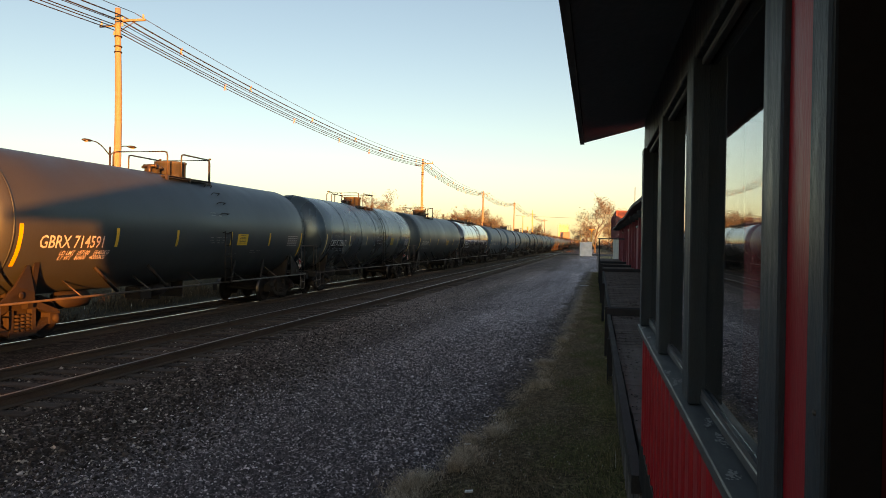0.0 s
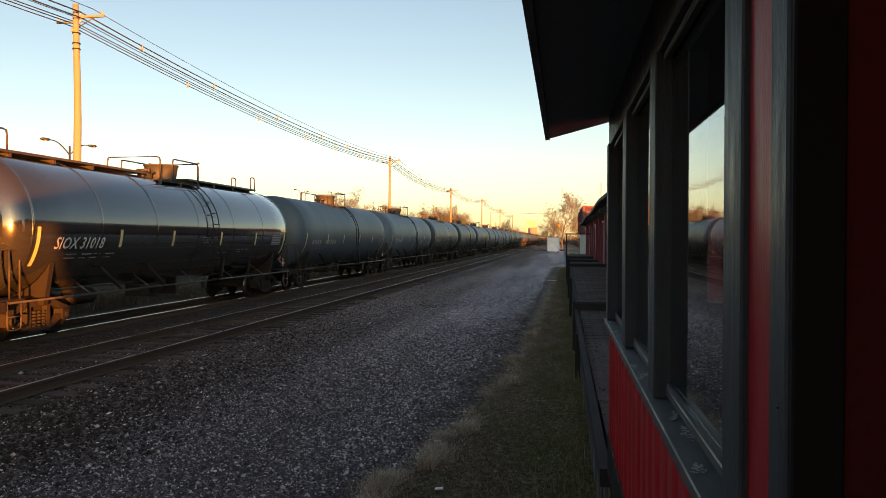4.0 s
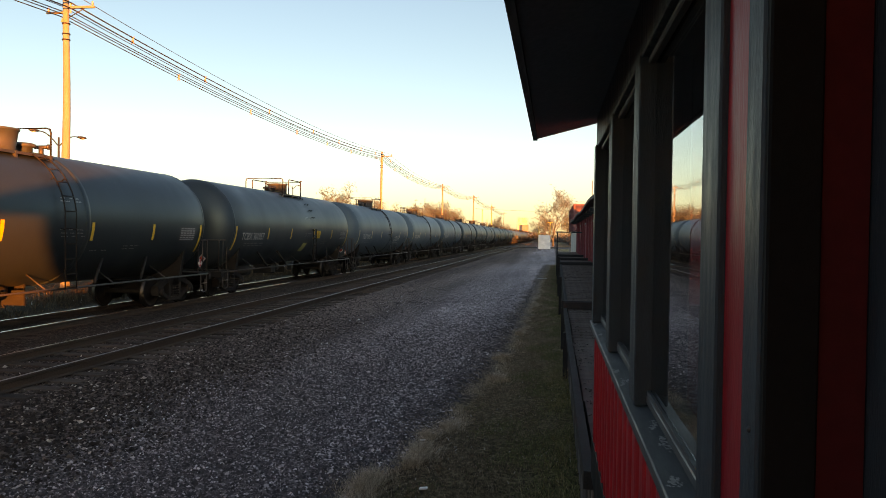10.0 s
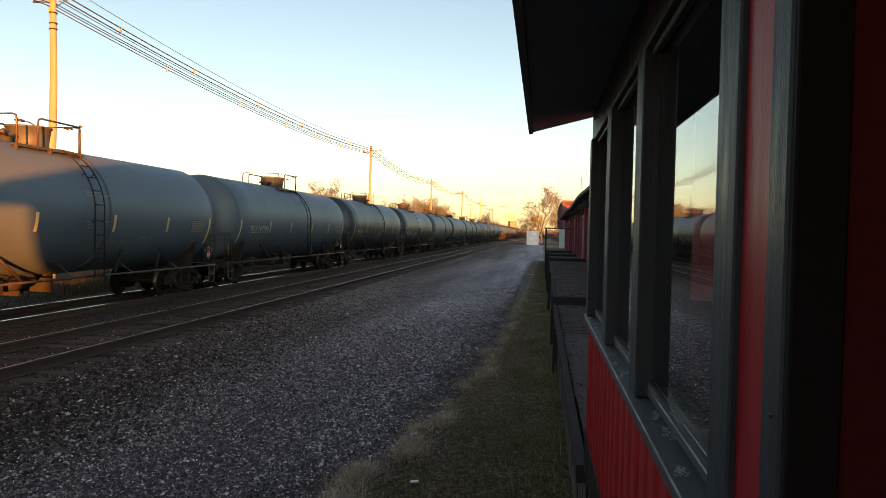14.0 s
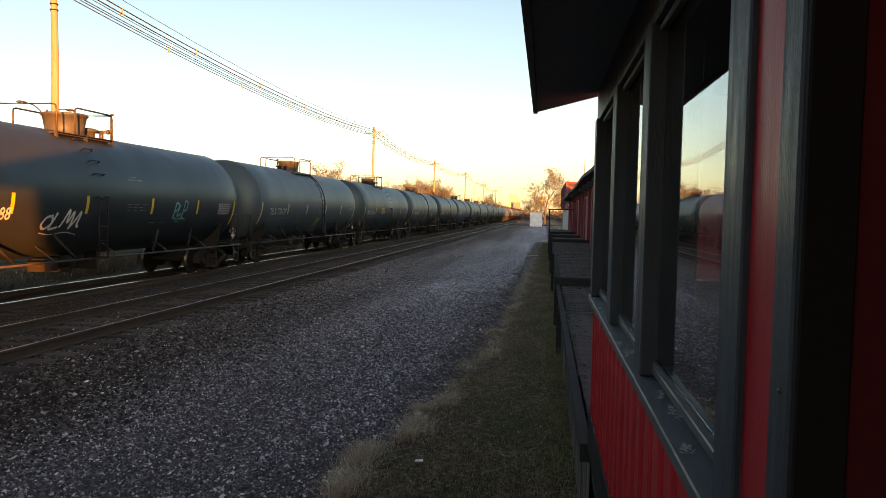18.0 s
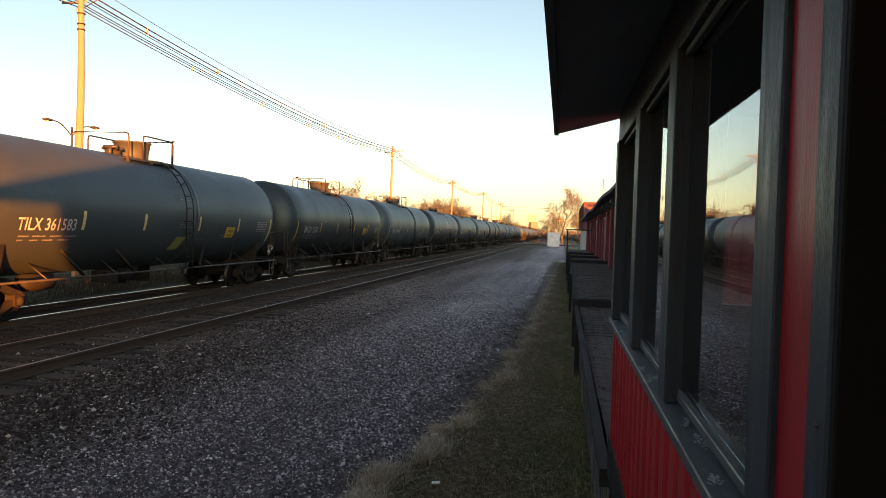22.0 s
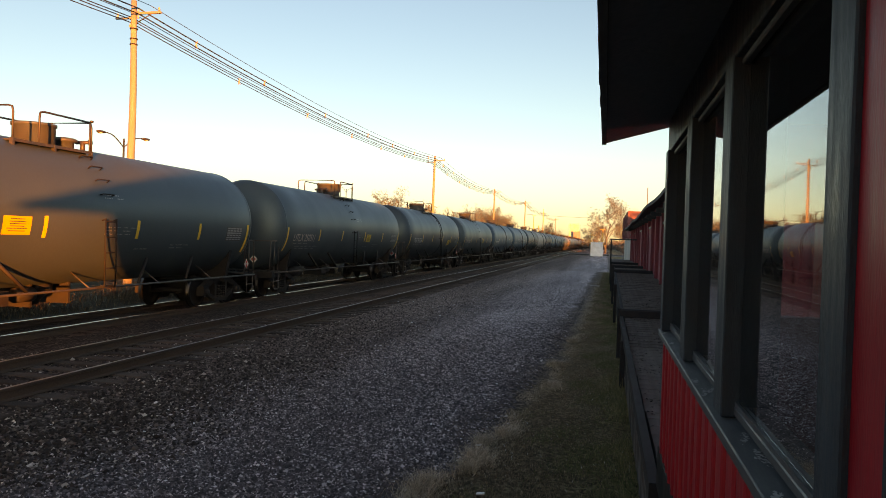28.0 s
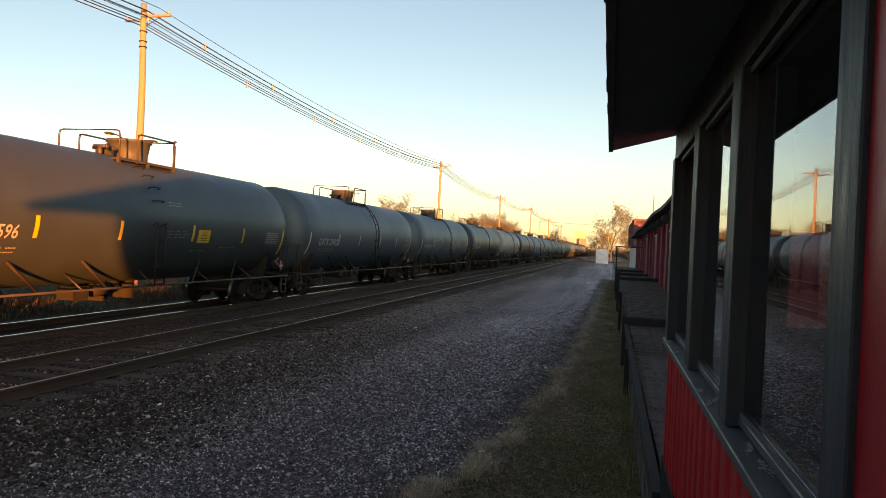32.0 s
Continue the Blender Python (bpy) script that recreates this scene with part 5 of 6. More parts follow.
def tank_car(style, paint):
    """One kind of tank car; style sets the fittings on top, the bands and the length of the walkway."""
    car = thing("tank_car", "", "tank car")
    sh = new("tank", cached("tank:" + paint, shell, paint))
    sh.parent = car
    k = style + paint
    # top fittings; on some cars the manway sits ahead of the dome, on others behind it
    oy = {("G", "tank_teal"): -0.40, ("G", "tank_black"): 0.55, ("H", "tank_black"): 0.35, ("U", "tank_black"): -0.42, ("U", "tank_teal"): 0.50, ("V", "tank_black"): -1.30,
          ("T", "tank_black"): -0.15}.get((style, paint), {"J": 0.55, "W": 0.25, "U": 0.3}.get(style, 0.0))
    behind = 1 if (style, paint) in (("G", "tank_teal"), ("U", "tank_black"), ("V", "tank_black"), ("T", "tank_black")) else -1
    top = ZC + R

    def dome(bm):
        if style in "GHJV":
            prof = ((0.44, top - 0.12), (0.44, top + 0.34), (0.47, top + 0.35), (0.47, top + 0.41), (0.15, top + 0.44))
        elif style == "U":
            prof = ((0.48, top - 0.12), (0.48, top + 0.08), (0.54, top + 0.42), (0.58, top + 0.43), (0.58, top + 0.49), (0.2, top + 0.52))
        else:
            prof = ((0.46, top - 0.12), (0.46, top + 0.06), (0.51, top + 0.40), (0.54, top + 0.41), (0.54, top + 0.45), (0.2, top + 0.47))
        lathe(bm, prof, "z", 24, (0, oy + 0.35, 0))

    d = part("dome", cached("dome:" + k, dome, "dome_grey"), None, car)

    my = oy + 0.35 + behind * 0.95

    def lid(bm):
        lathe(bm, ((0.22, top - 0.1), (0.22, top + 0.12), (0.30, top + 0.13), (0.30, top + 0.19), (0.22, top + 0.22), (0.05, top + 0.24)), "z", 16, (0, my, 0))

    part("manway", cached("manway:" + k, lid, "dome_grey"), None, car)

    def valve(bm):
        vy = my + behind * 0.42
        tube(bm, ((0.18, vy, top - 0.1), (0.18, vy, top + 0.20)), 0.06, 8)
        tube(bm, ((0.0, vy, top + 0.17), (0.40, vy, top + 0.17)), 0.045, 8)
        lathe(bm, ((0.01, 0.36), (0.07, 0.37), (0.07, 0.41), (0.01, 0.42)), "x", 10, (0, vy, top + 0.17))

    part("valve", cached("valve:" + k, valve, "steel_rail"), None, car)
    y0, y1, w, zt = oy - 1.2, oy + 1.15, 0.86, top + 0.55
    zb = ZC + math.sqrt(R * R - w * w)

    def platform(bm):
        for s in (-1, 1):
            box(bm, s * 0.45, s * (w + 0.02), y0 - 0.02, y1 + 0.02, top - 0.16, top - 0.13)
            box(bm, s * (w - 0.01), s * (w + 0.02), y0 - 0.02, y1 + 0.02, top - 0.18, top - 0.12)
            for yy in (y0, (y0 + y1) / 2, y1):
                box(bm, s * (w - 0.05), s * (w + 0.03), yy - 0.03, yy + 0.03, zb - 0.05, top - 0.11)

    part("platform", cached("platform:" + k, platform, "steel_rail"), None, car)
    for yy in (y0, y1):
        def cross_rail(bm, yy=yy):
            rail_path(bm, ((-w, yy, top - 0.2), (-w, yy, zt), (w, yy, zt), (w, yy, top - 0.2)))

        part("handrail", cached("handrail:%s%g" % (k, yy), cross_rail, "steel_rail"), None, car)
    for s in (-1, 1):
        def rail_side(bm, s=s):
            rail_path(bm, ((s * w, y0 + 0.72, top - 0.2), (s * w, y0 + 0.72, zt), (s * w, y1 - 0.03, zt)))
            tube(bm, ((s * w, y1 - 0.05, top - 0.2), (s * w, y1 - 0.05, zt)), 0.022, 6)
            lathe(bm, ((0.012, zt), (0.045, zt + 0.02), (0.045, zt + 0.05), (0.012, zt + 0.06)), "z", 8, (s * w, y1, 0))

        part("handrail", cached("handrail:%s%d" % (k, s), rail_side, "steel_rail"), None, car)

    def ladder(bm, s=1):
        if style in "GHU":
            ly = oy + (-0.6 if style == "U" else 0.8)
            for e in (-0.19, 0.19):
                tube(bm, ((R + 0.09, ly + e, ZC - 0.05), (R + 0.09, ly + e, 0.92)), 0.02, 5)
                tube(bm, ((1.48, ly + e, 0.93), (R + 0.09, ly + e, 0.93)), 0.016, 5)
                tube(bm, ((R - 0.01, ly + e, ZC - 0.10), (R + 0.09, ly + e, ZC - 0.06)), 0.014, 5)
            for z in (2.40, 2.05, 1.70, 1.35, 1.05):
                tube(bm, ((R + 0.09, ly - 0.19, z), (R + 0.09, ly + 0.19, z)), 0.015, 5)
            return
        ly = oy + 0.7
        for e in (-0.2, 0.2):
            tube(bm, [on_tank(ly + e, a, 0.10) for a in range(62, -1, -8)] + [Vector((R + 0.10, ly + e, 0.92))], 0.018, 5)
        for a in (54, 42, 30, 18, 6):
            tube(bm, (on_tank(ly - 0.2, a, 0.10), on_tank(ly + 0.2, a, 0.10)), 0.014, 5)
        for z in (2.30, 1.95, 1.60, 1.25):
            tube(bm, ((R + 0.10, ly - 0.2, z), (R + 0.10, ly + 0.2, z)), 0.014, 5)
        for a in (-8, 34):
            for e in (-0.2, 0.2):
                tube(bm, (on_tank(ly + e, a, -0.01), on_tank(ly + e, a, 0.1)), 0.014, 5)
        for e in (-0.2, 0.2):
            tube(bm, ((1.48, ly + e, 0.93), (R + 0.10, ly + e, 0.93)), 0.016, 5)

    if style != "V":
        part("ladder", cached("ladder:" + k, ladder, "steel_dark"), None, car)
    for a in (17, 29, 41, 53) if style in "GHU" else ():
        def grab(bm, a=a):
            ly = oy + (-0.6 if style == "U" else 0.8)
            rail_path(bm, (on_tank(ly - 0.2, a, -0.01), on_tank(ly - 0.2, a, 0.09), on_tank(ly + 0.2, a, 0.09), on_tank(ly + 0.2, a, -0.01)), 0.014)

        part("grab_iron", cached("grab_iron:%s%d" % (k, a), grab, "steel_dark"), None, car)
    # frame and ends
    for s in (-1, 1):
        def sill(bm, s=s):
            box(bm, -0.22, 0.22, s * 8.35, s * 6.2, 0.62, 0.95)
            box(bm, -1.5, 1.5, s * 8.15, s * 8.0, 0.72, 0.92)
            box(bm, -1.42, 1.42, s * 8.12, s * 7.35, 0.925, 0.96)

        part("end_sill", cached("end_sill:%d" % s, sill, "steel_dark"), None, car)

        def saddle(bm, s=s):
            n = 14
            vs = []
            for j in range(n + 1):
                t_ = radians(-150 + 120 * j / n)
                vs.append(((R + 0.02) * math.cos(t_), ZC + (R + 0.02) * math.sin(t_)))
            lo = [bm.verts.new((x, s * 6.40, z)) for x, z in vs] + [bm.verts.new((x, s * 6.40, 0.74)) for x in (1.25, -1.25)]
            hi = [bm.verts.new((v.co.x, s * 6.55, v.co.z)) for v in lo]
            bm.faces.new(lo)
            bm.faces.new(hi)
            for j in range(len(lo)):
                q = (j + 1) % len(lo)
                bm.faces.new((lo[j], lo[q], hi[q], hi[j]))

        for e in (-1, 1) if style in "HV" else ():
            def bolster_plate(bm, s=s, e=e):
                # a plate that narrows upwards to a peak on the shell
                peak = on_tank(s * 6.70, -32, 0.02)
                foot = ((1.44, s * 7.55, 0.86), (1.44, s * 6.55, 0.86), (1.46, s * 6.60, 1.10), (peak.x, s * 6.66, peak.z), (peak.x, s * 6.71, peak.z), (1.47, s * 7.12, 1.24))
                a = [bm.verts.new((e * x, y, z)) for x, y, z in foot]
                b = [bm.verts.new((e * (x - 0.05), y, z)) for x, y, z in foot]
                bm.faces.new(a)
                bm.faces.new(b)
                for j in range(6):
                    q = (j + 1) % 6
                    bm.faces.new((a[j], a[q], b[q], b[j]))

            plate = part("bolster_plate", cached("bolster_plate:%d%d" % (s, e), bolster_plate, "steel_dark"), None, car)

            def eye(bm, s=s, e=e):
                lathe(bm, ((0.02, 1.475 * e), (0.075, 1.475 * e), (0.075, 1.497 * e), (0.02, 1.499 * e)), "x", 12, (0, s * 6.98, 1.05))

            part("jacking_eye", cached("jacking_eye:%d%d" % (s, e), eye, "steel_dark"), None, plate)

        part("saddle", cached("saddle:%d" % s, saddle, "steel_dark"), None, car)

        def coupler(bm, s=s):
            box(bm, -0.10, 0.10, s * 8.3, s * 8.62, 0.70, 0.9)
            box(bm, -0.16, 0.16, s * 8.5, s * 8.62, 0.66, 0.94)
            bevelled(bm, 0.02)

        part("coupler", cached("coupler:%d" % s, coupler, "truck_rust"), None, car)

        for e in (-1, 1):
            def end_rail(bm, s=s, x=1.38 * e, e=e):
                rail_path(bm, ((x, s * 7.45, 0.95), (x, s * 7.45, 2.0), (x, s * 8.08, 2.0), (x, s * 8.08, 0.95)))
                tube(bm, ((x, s * 7.75, 0.95), (x, s * 7.75, 2.0)), 0.018, 6)
                rail_path(bm, ((x, s * 8.08, 2.0), (0.5 * e, s * 8.08, 2.0), (0.5 * e, s * 8.08, 0.95)))

            part("end_railing", cached("end_railing:%d%d" % (s, e), end_rail, "steel_rail"), None, car)

        def side_rail(bm, s=s):
            tube(bm, ((s * 1.50, -7.9, 0.90), (s * 1.50, 7.9, 0.90)), 0.028, 6)
            for yy in (-5.2, -2.6, 0, 2.6, 5.2):
                tube(bm, ((s * 1.50, yy, 0.90), (s * 1.0, yy, ZC - math.sqrt(R * R - 1.0))), 0.02, 5)

        part("side_rail", cached("side_rail:%d" % s, side_rail, "steel_rail"), None, car)

        for x in (-1.45, 1.45):
            def step(bm, s=s, x=x):
                rail_path(bm, ((x, s * 7.7 - 0.2, 0.93), (x, s * 7.7 - 0.2, 0.32), (x, s * 7.7 + 0.2, 0.32), (x, s * 7.7 + 0.2, 0.93)), 0.018)
                tube(bm, ((x, s * 7.7 - 0.2, 0.6), (x, s * 7.7 + 0.2, 0.6)), 0.018, 5)

            part("end_step", cached("end_step:%d%g" % (s, x), step, "steel_rail"), None, car)

    part("air_reservoir", cached("air_reservoir", lambda bm: lathe(bm, ((0.02, -1.5), (0.2, -1.42), (0.2, -0.5), (0.02, -0.42)), "y", 12, (0.7, -3.6, 0.78)), "steel_dark"), None, car)
    part("brake_valve", cached("brake_valve", lambda bm: box(bm, 0.5, 0.95, -2.2, -1.7, 0.62, 0.92), "steel_dark"), None, car)
    part("brake_cylinder", cached("brake_cylinder", lambda bm: lathe(bm, ((0.02, 0), (0.16, 0.02), (0.16, 0.5), (0.02, 0.52)), "y", 12, (0.6, -1.2, 0.78)), "steel_dark"), None, car)

    def outlet(bm):
        lathe(bm, ((0.42, ZC - R + 0.1), (0.42, ZC - R - 0.12), (0.2, ZC - R - 0.3), (0.12, ZC - R - 0.42)), "z", 16)
        for s in (-1, 1):
            box(bm, -0.5, 0.5, s * 0.62, s * 0.56, ZC - R - 0.42, ZC - R + 0.12)

    part("bottom_outlet", cached("bottom_outlet", outlet, "steel_dark"), None, car)
    for yy in (-4.2, -2.1, 2.1, 4.2):
        def brace(bm, yy=yy):
            e = math.copysign(0.3, yy)
            tube(bm, ((1.47, yy - e, 0.93), (1.28, yy + e, ZC - 0.98)), 0.04, 6)

        part("brace", cached("brace:%g" % yy, brace, "steel_dark"), None, car)
    # bands on the jacket
    for i, yy in enumerate({"J": (-4.9, -2.4, 0.0, 2.5, 5.0), "W": (-4.9, -2.4, 0.0, 2.5, 5.0), "G": (), "H": (), "U": (), "V": (), "T": (1.35,)}[style]):
        part("band", cached("band:%s%d" % (paint, i) + style, lambda bm, yy=yy: ring(bm, yy, R + (0.020 if style == "T" else 0.010), {"T": 0.09}.get(style, 0.03)), paint), None, car)
    part("head_seam", cached("head_seam:a" + paint, lambda bm: ring(bm, -HALF, R + 0.006, 0.025), paint), None, car)
    part("head_seam", cached("head_seam:b" + paint, lambda bm: ring(bm, HALF, R + 0.006, 0.025), paint), None, car)
    if style == "W":
        def walkway(bm):
            box(bm, -0.45, 0.45, -7.0, y0 - 0.1, top + 0.03, top + 0.09)
            box(bm, -0.45, 0.45, y1 + 0.1, 7.0, top + 0.03, top + 0.09)
            for yy in (-6.5, -5, -3.5, 3.5, 5, 6.5):
                box(bm, -0.4, 0.4, yy - 0.04, yy + 0.04, top - 0.1, top + 0.03)
            for s in (-1, 1):
                rail_path(bm, ((s * 0.4, -7.0, top), (s * 0.4, -7.0, top + 0.55), (s * 0.4, -6.6, top + 0.55), (s * 0.4, -6.6, top)))
                rail_path(bm, ((s * 0.4, 7.0, top), (s * 0.4, 7.0, top + 0.55), (s * 0.4, 6.6, top + 0.55), (s * 0.4, 6.6, top)))

        part("walkway", cached("walkway", walkway, "steel_rail"), None, car)
    # reflectors, panels, placards
    strip_paint = "reflector_white" if paint in ("tank_slate", "tank_gloss", "tank_satin") or (paint, style) == ("tank_teal", "T") else "reflector"
    for i, yy in enumerate(STRIPS):
        end = i in (0, len(STRIPS) - 1)
        part("reflector", cached("reflector:%d" % i + strip_paint, lambda bm, yy=yy, end=end: patch_on_tank(bm, yy - 0.055, yy + 0.055, -33 if end else -18, -1 if end else -2), strip_paint), None, car)
    dp = part("data_panel", cached("data_panel", lambda bm: patch_on_tank(bm, 5.85, 6.80, -19, -4), "panel_grey"), None, car, "grey stencilled data panel")

    def lines(bm):
        for a in (-6.2, -8.6, -11.0, -13.4, -15.8, -18.0):
            for q in range(5):
                patch_on_tank(bm, 5.9 + 0.18 * q, 5.9 + 0.18 * q + 0.15, a, a + 1.3, 0.009)

    part("panel_text", cached("panel_text:data", lines, "letter_grey"), None, dp)
    for nm, yy, x, z in (("placard", 7.55, 1.40, 1.25),):
        p = part(nm, cached("placard:%g" % yy, lambda bm: diamond(bm, (x, yy, z), 0.15, (1, 0)), "placard_white"), None, car, "white diamond hazard placard")
        part("placard_mark", cached("placard_mark:%g" % yy, lambda bm: (diamond(bm, (x + 0.006, yy, z + 0.066), 0.058, (1, 0)), diamond(bm, (x + 0.006, yy, z - 0.066), 0.058, (1, 0))), "placard_red"), None, p)
    p = part("placard", cached("placard:end", lambda bm: diamond(bm, (0.75, -8.06, 1.35), 0.15, (0, -1)), "placard_white"), None, car)
    part("placard_mark", cached("placard_mark:end", lambda bm: diamond(bm, (0.75, -8.066, 1.35), 0.09, (0, -1)), "placard_red"), None, p)
    for yy in (-6.5, 6.5):
        truck(car, yy)
    return car


PROTO = {}
LABELS = {"tank_satin": "dark teal tank car with pale reflectors", "tank_black": "dusty black tank car with yellow reflectors", "tank_teal": "dark teal-grey tank car with yellow reflectors", "tank_slate": "slate-grey tank car with yellow reflectors", "tank_gloss": "glossy black jacketed tank car mirroring the sky", "tank_pale": "pale grey weathered tank car"}
# number in the train: kind, paint, lettering, size, start along the car, extra
CARS = {
    -1: ("G", "tank_black", "", "g"), 0: ("H", "tank_black", "GBRX 714591", "n"), 1: ("J", "tank_satin", "CBTX 739672", "n"), 2: ("V", "tank_black", "UTLX 250470", "g"),
    3: ("W", "tank_gloss", "SIOX 31018", "s"), 4: ("T", "tank_slate", "", "n"), 5: ("T", "tank_slate", "TILX 314660", "f"), 6: ("G", "tank_black", "GATX 229125", "f"),
    7: ("T", "tank_black", "CBTX 738019", "g"), 8: ("G", "tank_black", "TCBX 301057", "f"), 9: ("T", "tank_slate", "TILX 730152", "g"), 10: ("T", "tank_slate", "GATX 224966", "n"),
    11: ("T", "tank_slate", "TILX 197709", "n"), 12: ("T", "tank_black", "", "g"), 13: ("U", "tank_black", "MTZX 300088", "g"), 14: ("T", "tank_teal", "TILX 730197", "f"),
    15: ("G", "tank_teal", "GBRX 714544", "n"), 16: ("T", "tank_teal", "TILX 361583", "f"), 17: ("T", "tank_black", "BRGX 1210", "n"), 18: ("T", "tank_teal", "TILX 732039", "g"),
    19: ("G", "tank_black", "TCBX 304044", "f"), 20: ("G", "tank_teal", "GBRX 714526", "n"), 21: ("U", "tank_teal", "UTLX 250511", "o"), 22: ("T", "tank_black", "TILX 361524", "n"),
    23: ("U", "tank_teal", "UTLX 250596", "o"), 24: ("T", "tank_slate", "GATX 224922", "n"), 25: ("T", "tank_slate", "", "w"), 26: ("T", "tank_black", "", "n"), 27: ("J", "tank_pale", "", "n"),
}
STATIONS = {-1: -5.9, 0: 11.26, 1: 28.4, 2: 45.55, 3: 62.3, 4: 79.33, 5: 96.1, 6: 112.93, 7: 129.96, 8: 146.99, 9: 163.98, 10: 180.77, 11: 197.76, 12: 214.82, 13: 231.81, 14: 248.84, 15: 265.92, 16: 282.74, 17: 300.06, 18: 317.05, 19: 334.2, 20: 351.15, 21: 368.55, 22: 385.62, 23: 402.65, 24: 419.4}
LAST = 44
# warning panels: start along the car, width, top edge in degrees
PANELS = {0: (1.98, 0.70, -4), 1: (2.9, 0.55, -4), 2: (1.8, 0.62, -6), 5: (2.95, 0.6, -12), 8: (1.9, 0.6, -4), 15: (-2.4, 0.72, -3), 16: (3.45, 0.65, -13), 17: (3.4, 0.65, -9),
          19: (2.0, 0.6, -4), 20: (-2.6, 0.72, -3), 21: (1.8, 0.62, -6), 22: (3.3, 0.7, -12), 23: (1.8, 0.62, -6)}


def first_strip(i):
    known = sorted(STATIONS)
    if i in STATIONS:
        return STATIONS[i]
    if i > known[-1]:
        return STATIONS[known[-1]] + 17.0 * (i - known[-1])
    lo = max(k for k in known if k < i)
    hi = min(k for k in known if k > i)
    return STATIONS[lo] + (STATIONS[hi] - STATIONS[lo]) * (i - lo) / (hi - lo)


GLYPHS = (((0.1, 1.0), (0.0, 0.5), (0.05, 0.0), (0.7, 0.08)),
          ((0.6, 0.85), (0.15, 0.75), (0.05, 0.25), (0.5, 0.0), (0.85, 0.4), (0.55, 0.9)),
          ((0.2, -0.35), (0.15, 0.95), (0.75, 0.85), (0.7, 0.4), (0.15, 0.35)),
          ((0.1, 0.0), (0.5, 1.15), (0.62, 0.3), (0.9, 0.05)),
          ((0.85, 0.9), (0.2, 0.85), (0.25, 0.5), (0.8, 0.4), (0.7, 0.02), (0.0, 0.1)),
          ((0.0, 0.1), (0.3, 1.0), (0.5, 0.35), (0.75, 1.0), (0.95, 0.0)))


def stroke(bm, pts, width):
    """A sprayed line along pts (metres along the car, degrees), smoothed and laid on the shell."""
    P = [pts[0]] + list(pts) + [pts[-1]]
    line = []
    for a, b, c, d in zip(P, P[1:], P[2:], P[3:]):
        for q in range(5):
            t_ = q / 5
            line.append(tuple(0.5 * (2 * b[i] + (c[i] - a[i]) * t_ + (2 * a[i] - 5 * b[i] + 4 * c[i] - d[i]) * t_ ** 2 + (3 * b[i] - a[i] - 3 * c[i] + d[i]) * t_ ** 3) for i in (0, 1)))
    line.append(pts[-1])
    rim = []
    for k in range(len(line)):
        (ya, aa), (yb, ab) = line[max(0, k - 1)], line[min(len(line) - 1, k + 1)]
        dy, da = yb - ya, (ab - aa) * R * math.pi / 180
        n = math.hypot(dy, da) or 1.0
        wy, wa = -da / n * width, dy / n * width / R * 180 / math.pi
        y, a = line[k]
        rim.append((bm.verts.new(on_tank(y + wy, a + wa, 0.009)), bm.verts.new(on_tank(y - wy, a - wa, 0.009))))
    for (a, b), (c, d) in zip(rim, rim[1:]):
        bm.faces.new((a, b, d, c))


def scribble(bm, y, ang, width, seed, rise=16, pen=0.020):
    """A sprayed tag: a row of looping strokes and a flourish below."""
    g = random.Random(seed)
    n = max(3, int(width / 0.30))
    step = width / n
    for j in range(n):
        glyph = g.choice(GLYPHS)
        tall = rise * g.uniform(0.8, 1.15)
        stroke(bm, [(y + step * (j + 1.15 * u + 0.25 * (v - 0.5)), ang - rise * 0.5 + tall * v + g.uniform(-1, 1)) for u, v in glyph], pen)
    stroke(bm, [(y + width * u, ang - rise * (0.72 + 0.12 * v)) for u, v in ((0.05, 0), (0.35, 1), (0.7, 0), (1.05, 1.5))], 0.014)


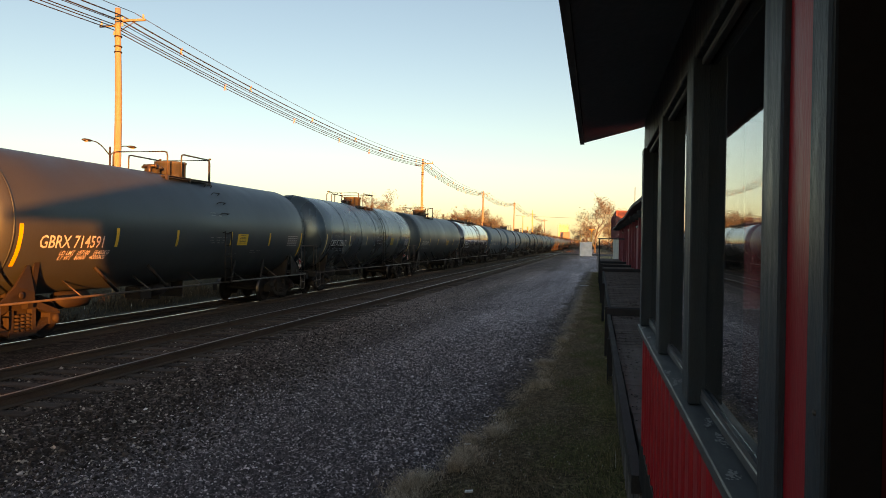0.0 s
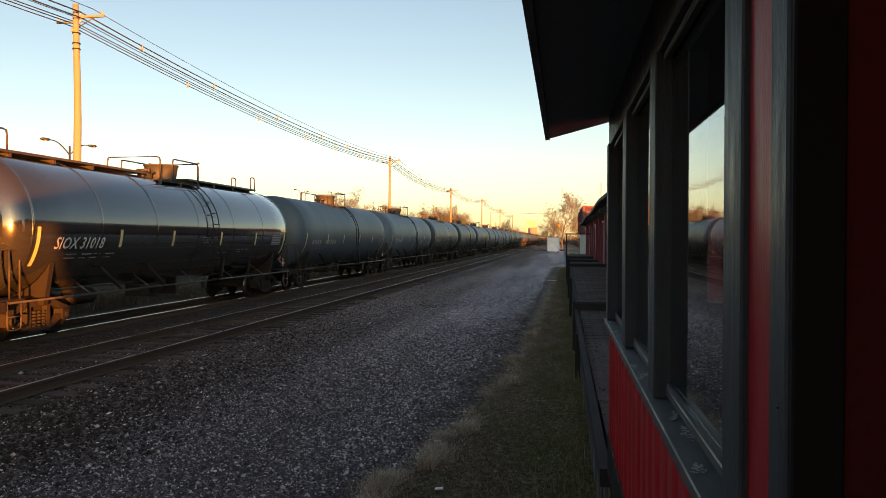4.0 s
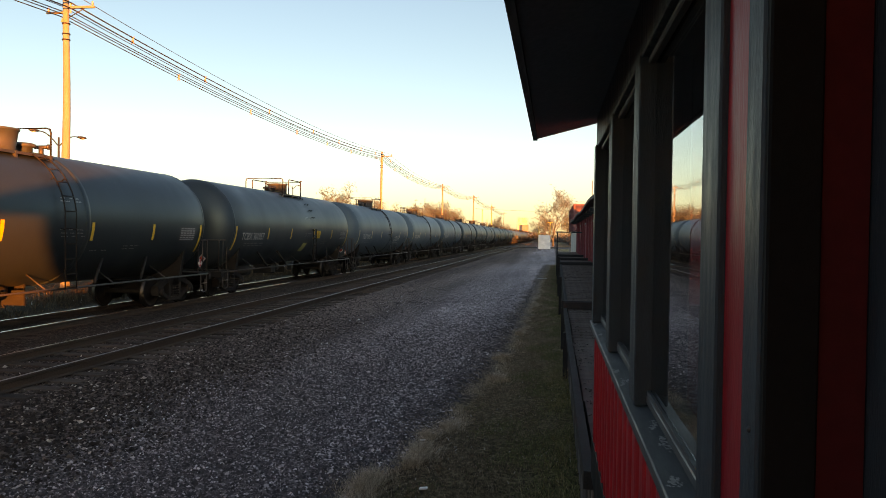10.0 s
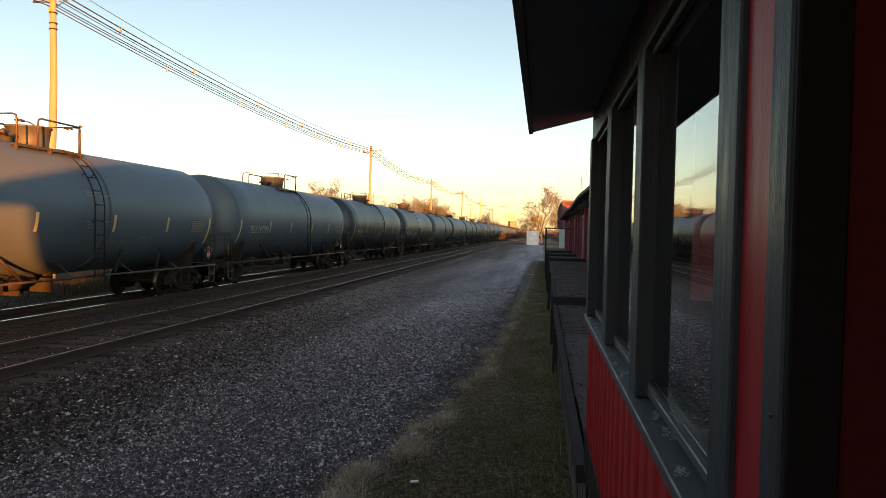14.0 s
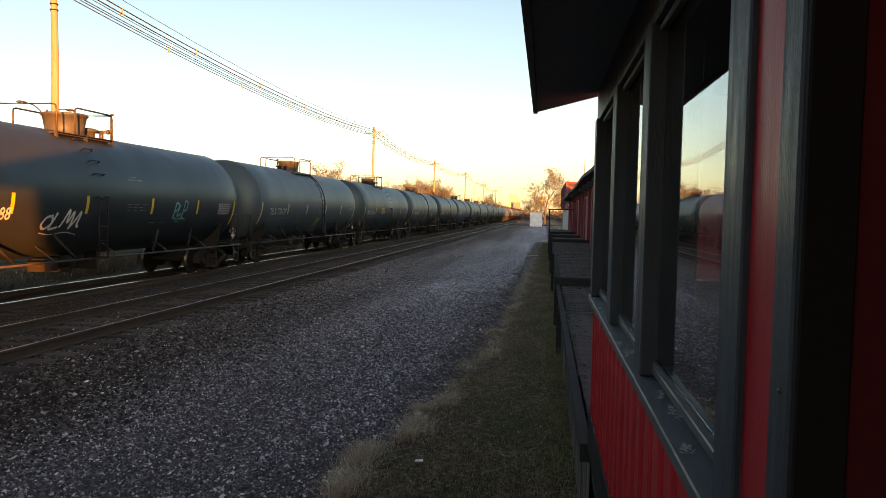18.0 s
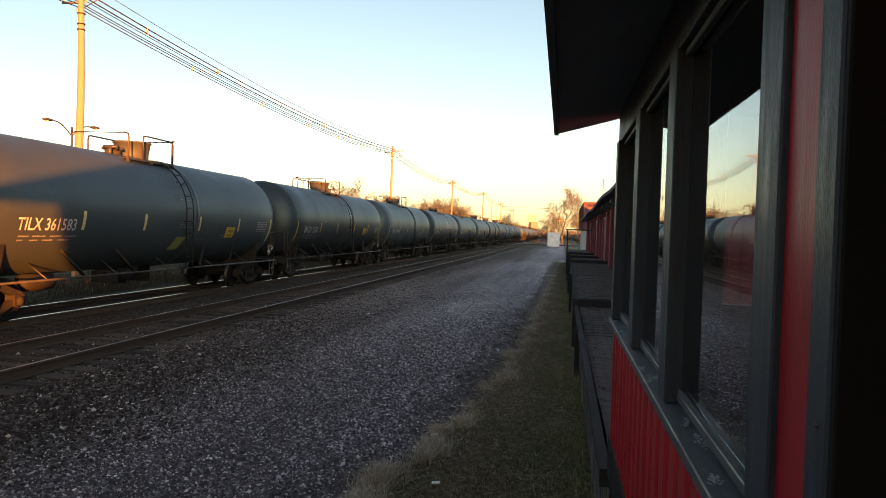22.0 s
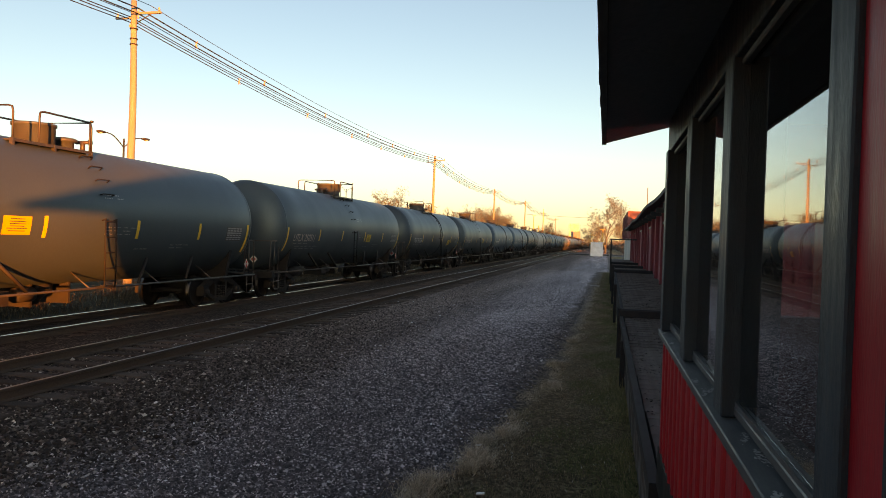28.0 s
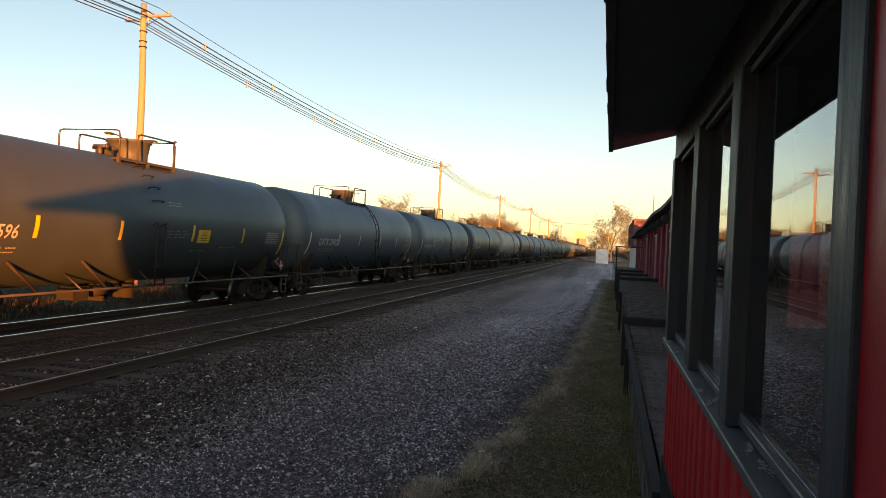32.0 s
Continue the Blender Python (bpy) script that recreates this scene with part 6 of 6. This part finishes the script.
TRAIN = []
rng = random.Random(77)
for i in range(-1, LAST):
    # unlisted rear cars draw mostly lighter paints: haze of distance put into colour
    style, paint, word, extra = CARS.get(i, (rng.choice("TTGUTJ"), rng.choice(("tank_slate", "tank_slate", "tank_black", "tank_pale", "tank_slate")), "", "n"))
    if (style, paint) not in PROTO:
        car = PROTO[style, paint] = tank_car(style, paint)
    else:
        car = copy_thing(PROTO[style, paint], Matrix.Identity(4))
    tagged(car, LABELS[paint] + (" in a rolling train" if extra in "nfos" else " and graffiti in a train"), "tank car", "tank cars of the train")
    TRAIN.append((i, car))
for i, car in TRAIN:
    style, paint, word, extra = CARS.get(i, ("T", "tank_black", "", "n"))
    ink = "letter_orange" if extra == "o" else "letter_white"
    if word:
        part("lettering", text_mesh(word, 0.39, -6.25 if style == "T" or i == 13 else -6.62, -22.5 if i == 13 else -18.5, material=ink, shear={"o": 0.15, "s": 0.3}.get(extra, 0.0)), None, car, "stencilled car number")
    bm = bmesh.new()
    if not word:
        bars(bm, (2.0,), -6.4, -19, i + 50, height=8)
    if i == 0:
        for line, ang in (("LD LMT  197100    89400KG", -24.6), ("LT WT   80900    40000KG", -28.8)):
            part("weight_lettering", text_mesh(line, 0.15, -5.95, ang, shear=0.3), None, car, "small white load limits")
    else:
        if extra == "o":
            bars(bm, (1.0,), -6.55, -22.4, i + 80, height=1.5)
        bars(bm, (1.75, 1.7), -6.2, -28.5 if i == 13 else -26.4 if extra == "o" else -24.2, i + 100, step=3.4, height=1.2)
    bars(bm, (0.9, 0.8, 0.8), 0.3, -9, i + 200, step=2.8, height=0.8)
    bars(bm, (0.6,), 1.6, -28, i + 300, height=1.0)
    bars(bm, (0.45, 0.55), 0.35, 17, i + 400, step=2.6, height=1.0)
    bars(bm, (0.7, 0.35), 3.0, -24, i + 500, step=3.0, height=0.8)
    tagged(part("small_lettering", bm, M["letter_grey"], car, "rows of small stencilled lettering"), kind="stuff")
    if i in PANELS:
        py, w, top = PANELS[i]
        bm = bmesh.new()
        patch_on_tank(bm, py, py + w, top - 13, top)
        pn = part("warning_panel", bm, M["panel_yellow"], car, "yellow warning panel")
        bm = bmesh.new()
        g = random.Random(i)
        for a in (-2.2, -4.0, -5.6, -7.2, -8.8, -10.6):
            cut = g.uniform(0.0, 0.12)
            patch_on_tank(bm, py + 0.07 + cut, py + w - 0.07 - cut, top + a, top + a + 0.55, 0.009)
        part("panel_text", bm, M["ink_dark"], pn)
    if extra in "gw":
        bm = bmesh.new()
        scribble(bm, {2: 1.0, 7: -4.3, 9: 2.6, 13: -3.0, 18: 2.9}.get(i, -1.0) if extra == "g" else -4.0, {2: -29, 9: -18}.get(i, -24) if extra == "g" else -10, {2: 2.0, 9: 1.7}.get(i, 1.4) if extra == "g" else 2.2, i + 9, 16 if extra == "g" else 26, 0.032 if i in (9, 13) else 0.020)
        if i == 13:
            tag = bmesh.new()
            scribble(tag, 2.85, -12, 0.8, 71, 14, 0.028)
            part("graffiti", tag, M["graffiti_teal"], car, "turquoise sprayed graffiti tag")
        if i == 18:
            scribble(bm, -3.7, -27, 1.3, 83, 12, 0.016)
        if extra == "w":
            scribble(bm, 1.5, -10, 2.4, i + 19, 24)
        part("graffiti", bm, M["letter_white" if i in (9, 13) else "graffiti_faint" if i == 2 else "graffiti_white"], car, "pale sprayed graffiti tag")
    if extra == "f":
        bm = bmesh.new()
        patch_on_tank(bm, 0.2, 0.72, -41, -25, slant=0.18)
        part("decal", bm, M["decal_yellow_faded"], car, "faded slanted decal")
    if word:
        part("head_number", head_text(word.split()[1]), None, car, "small stencilled number on the tank head")


def wheelsets(car):
    return [w for t in car.children if t.name.startswith("truck") for w in t.children if w.name.startswith("wheelset")]


def motions():
    """The train rolls by at an even speed, and its wheels turn."""
    seconds = 32.0
    for i, car in TRAIN:
        y = first_strip(i) + 6.98
        walk(car, [(t, pose(FAR_X, y - SPEED * t, FAR_Z)) for t in (0.0, 16.0, 32.0)])
    actions = {}
    for i, car in TRAIN:
        for w in wheelsets(car):
            key = round(w.location.y, 2)
            if key not in actions:
                spin = SPEED / WHEEL_R / FPS
                walk(w, [(k / FPS, Matrix.LocRotScale((0, key, WHEEL_R), Euler((k * spin, 0, 0)), None)) for k in range(int(seconds * FPS) + 1)])
                actions[key] = w.animation_data
            else:
                w.rotation_mode = "QUATERNION"
                keys = w.animation_data_create()
                keys.action = actions[key].action
                keys.action_slot = actions[key].action_slot


motions()
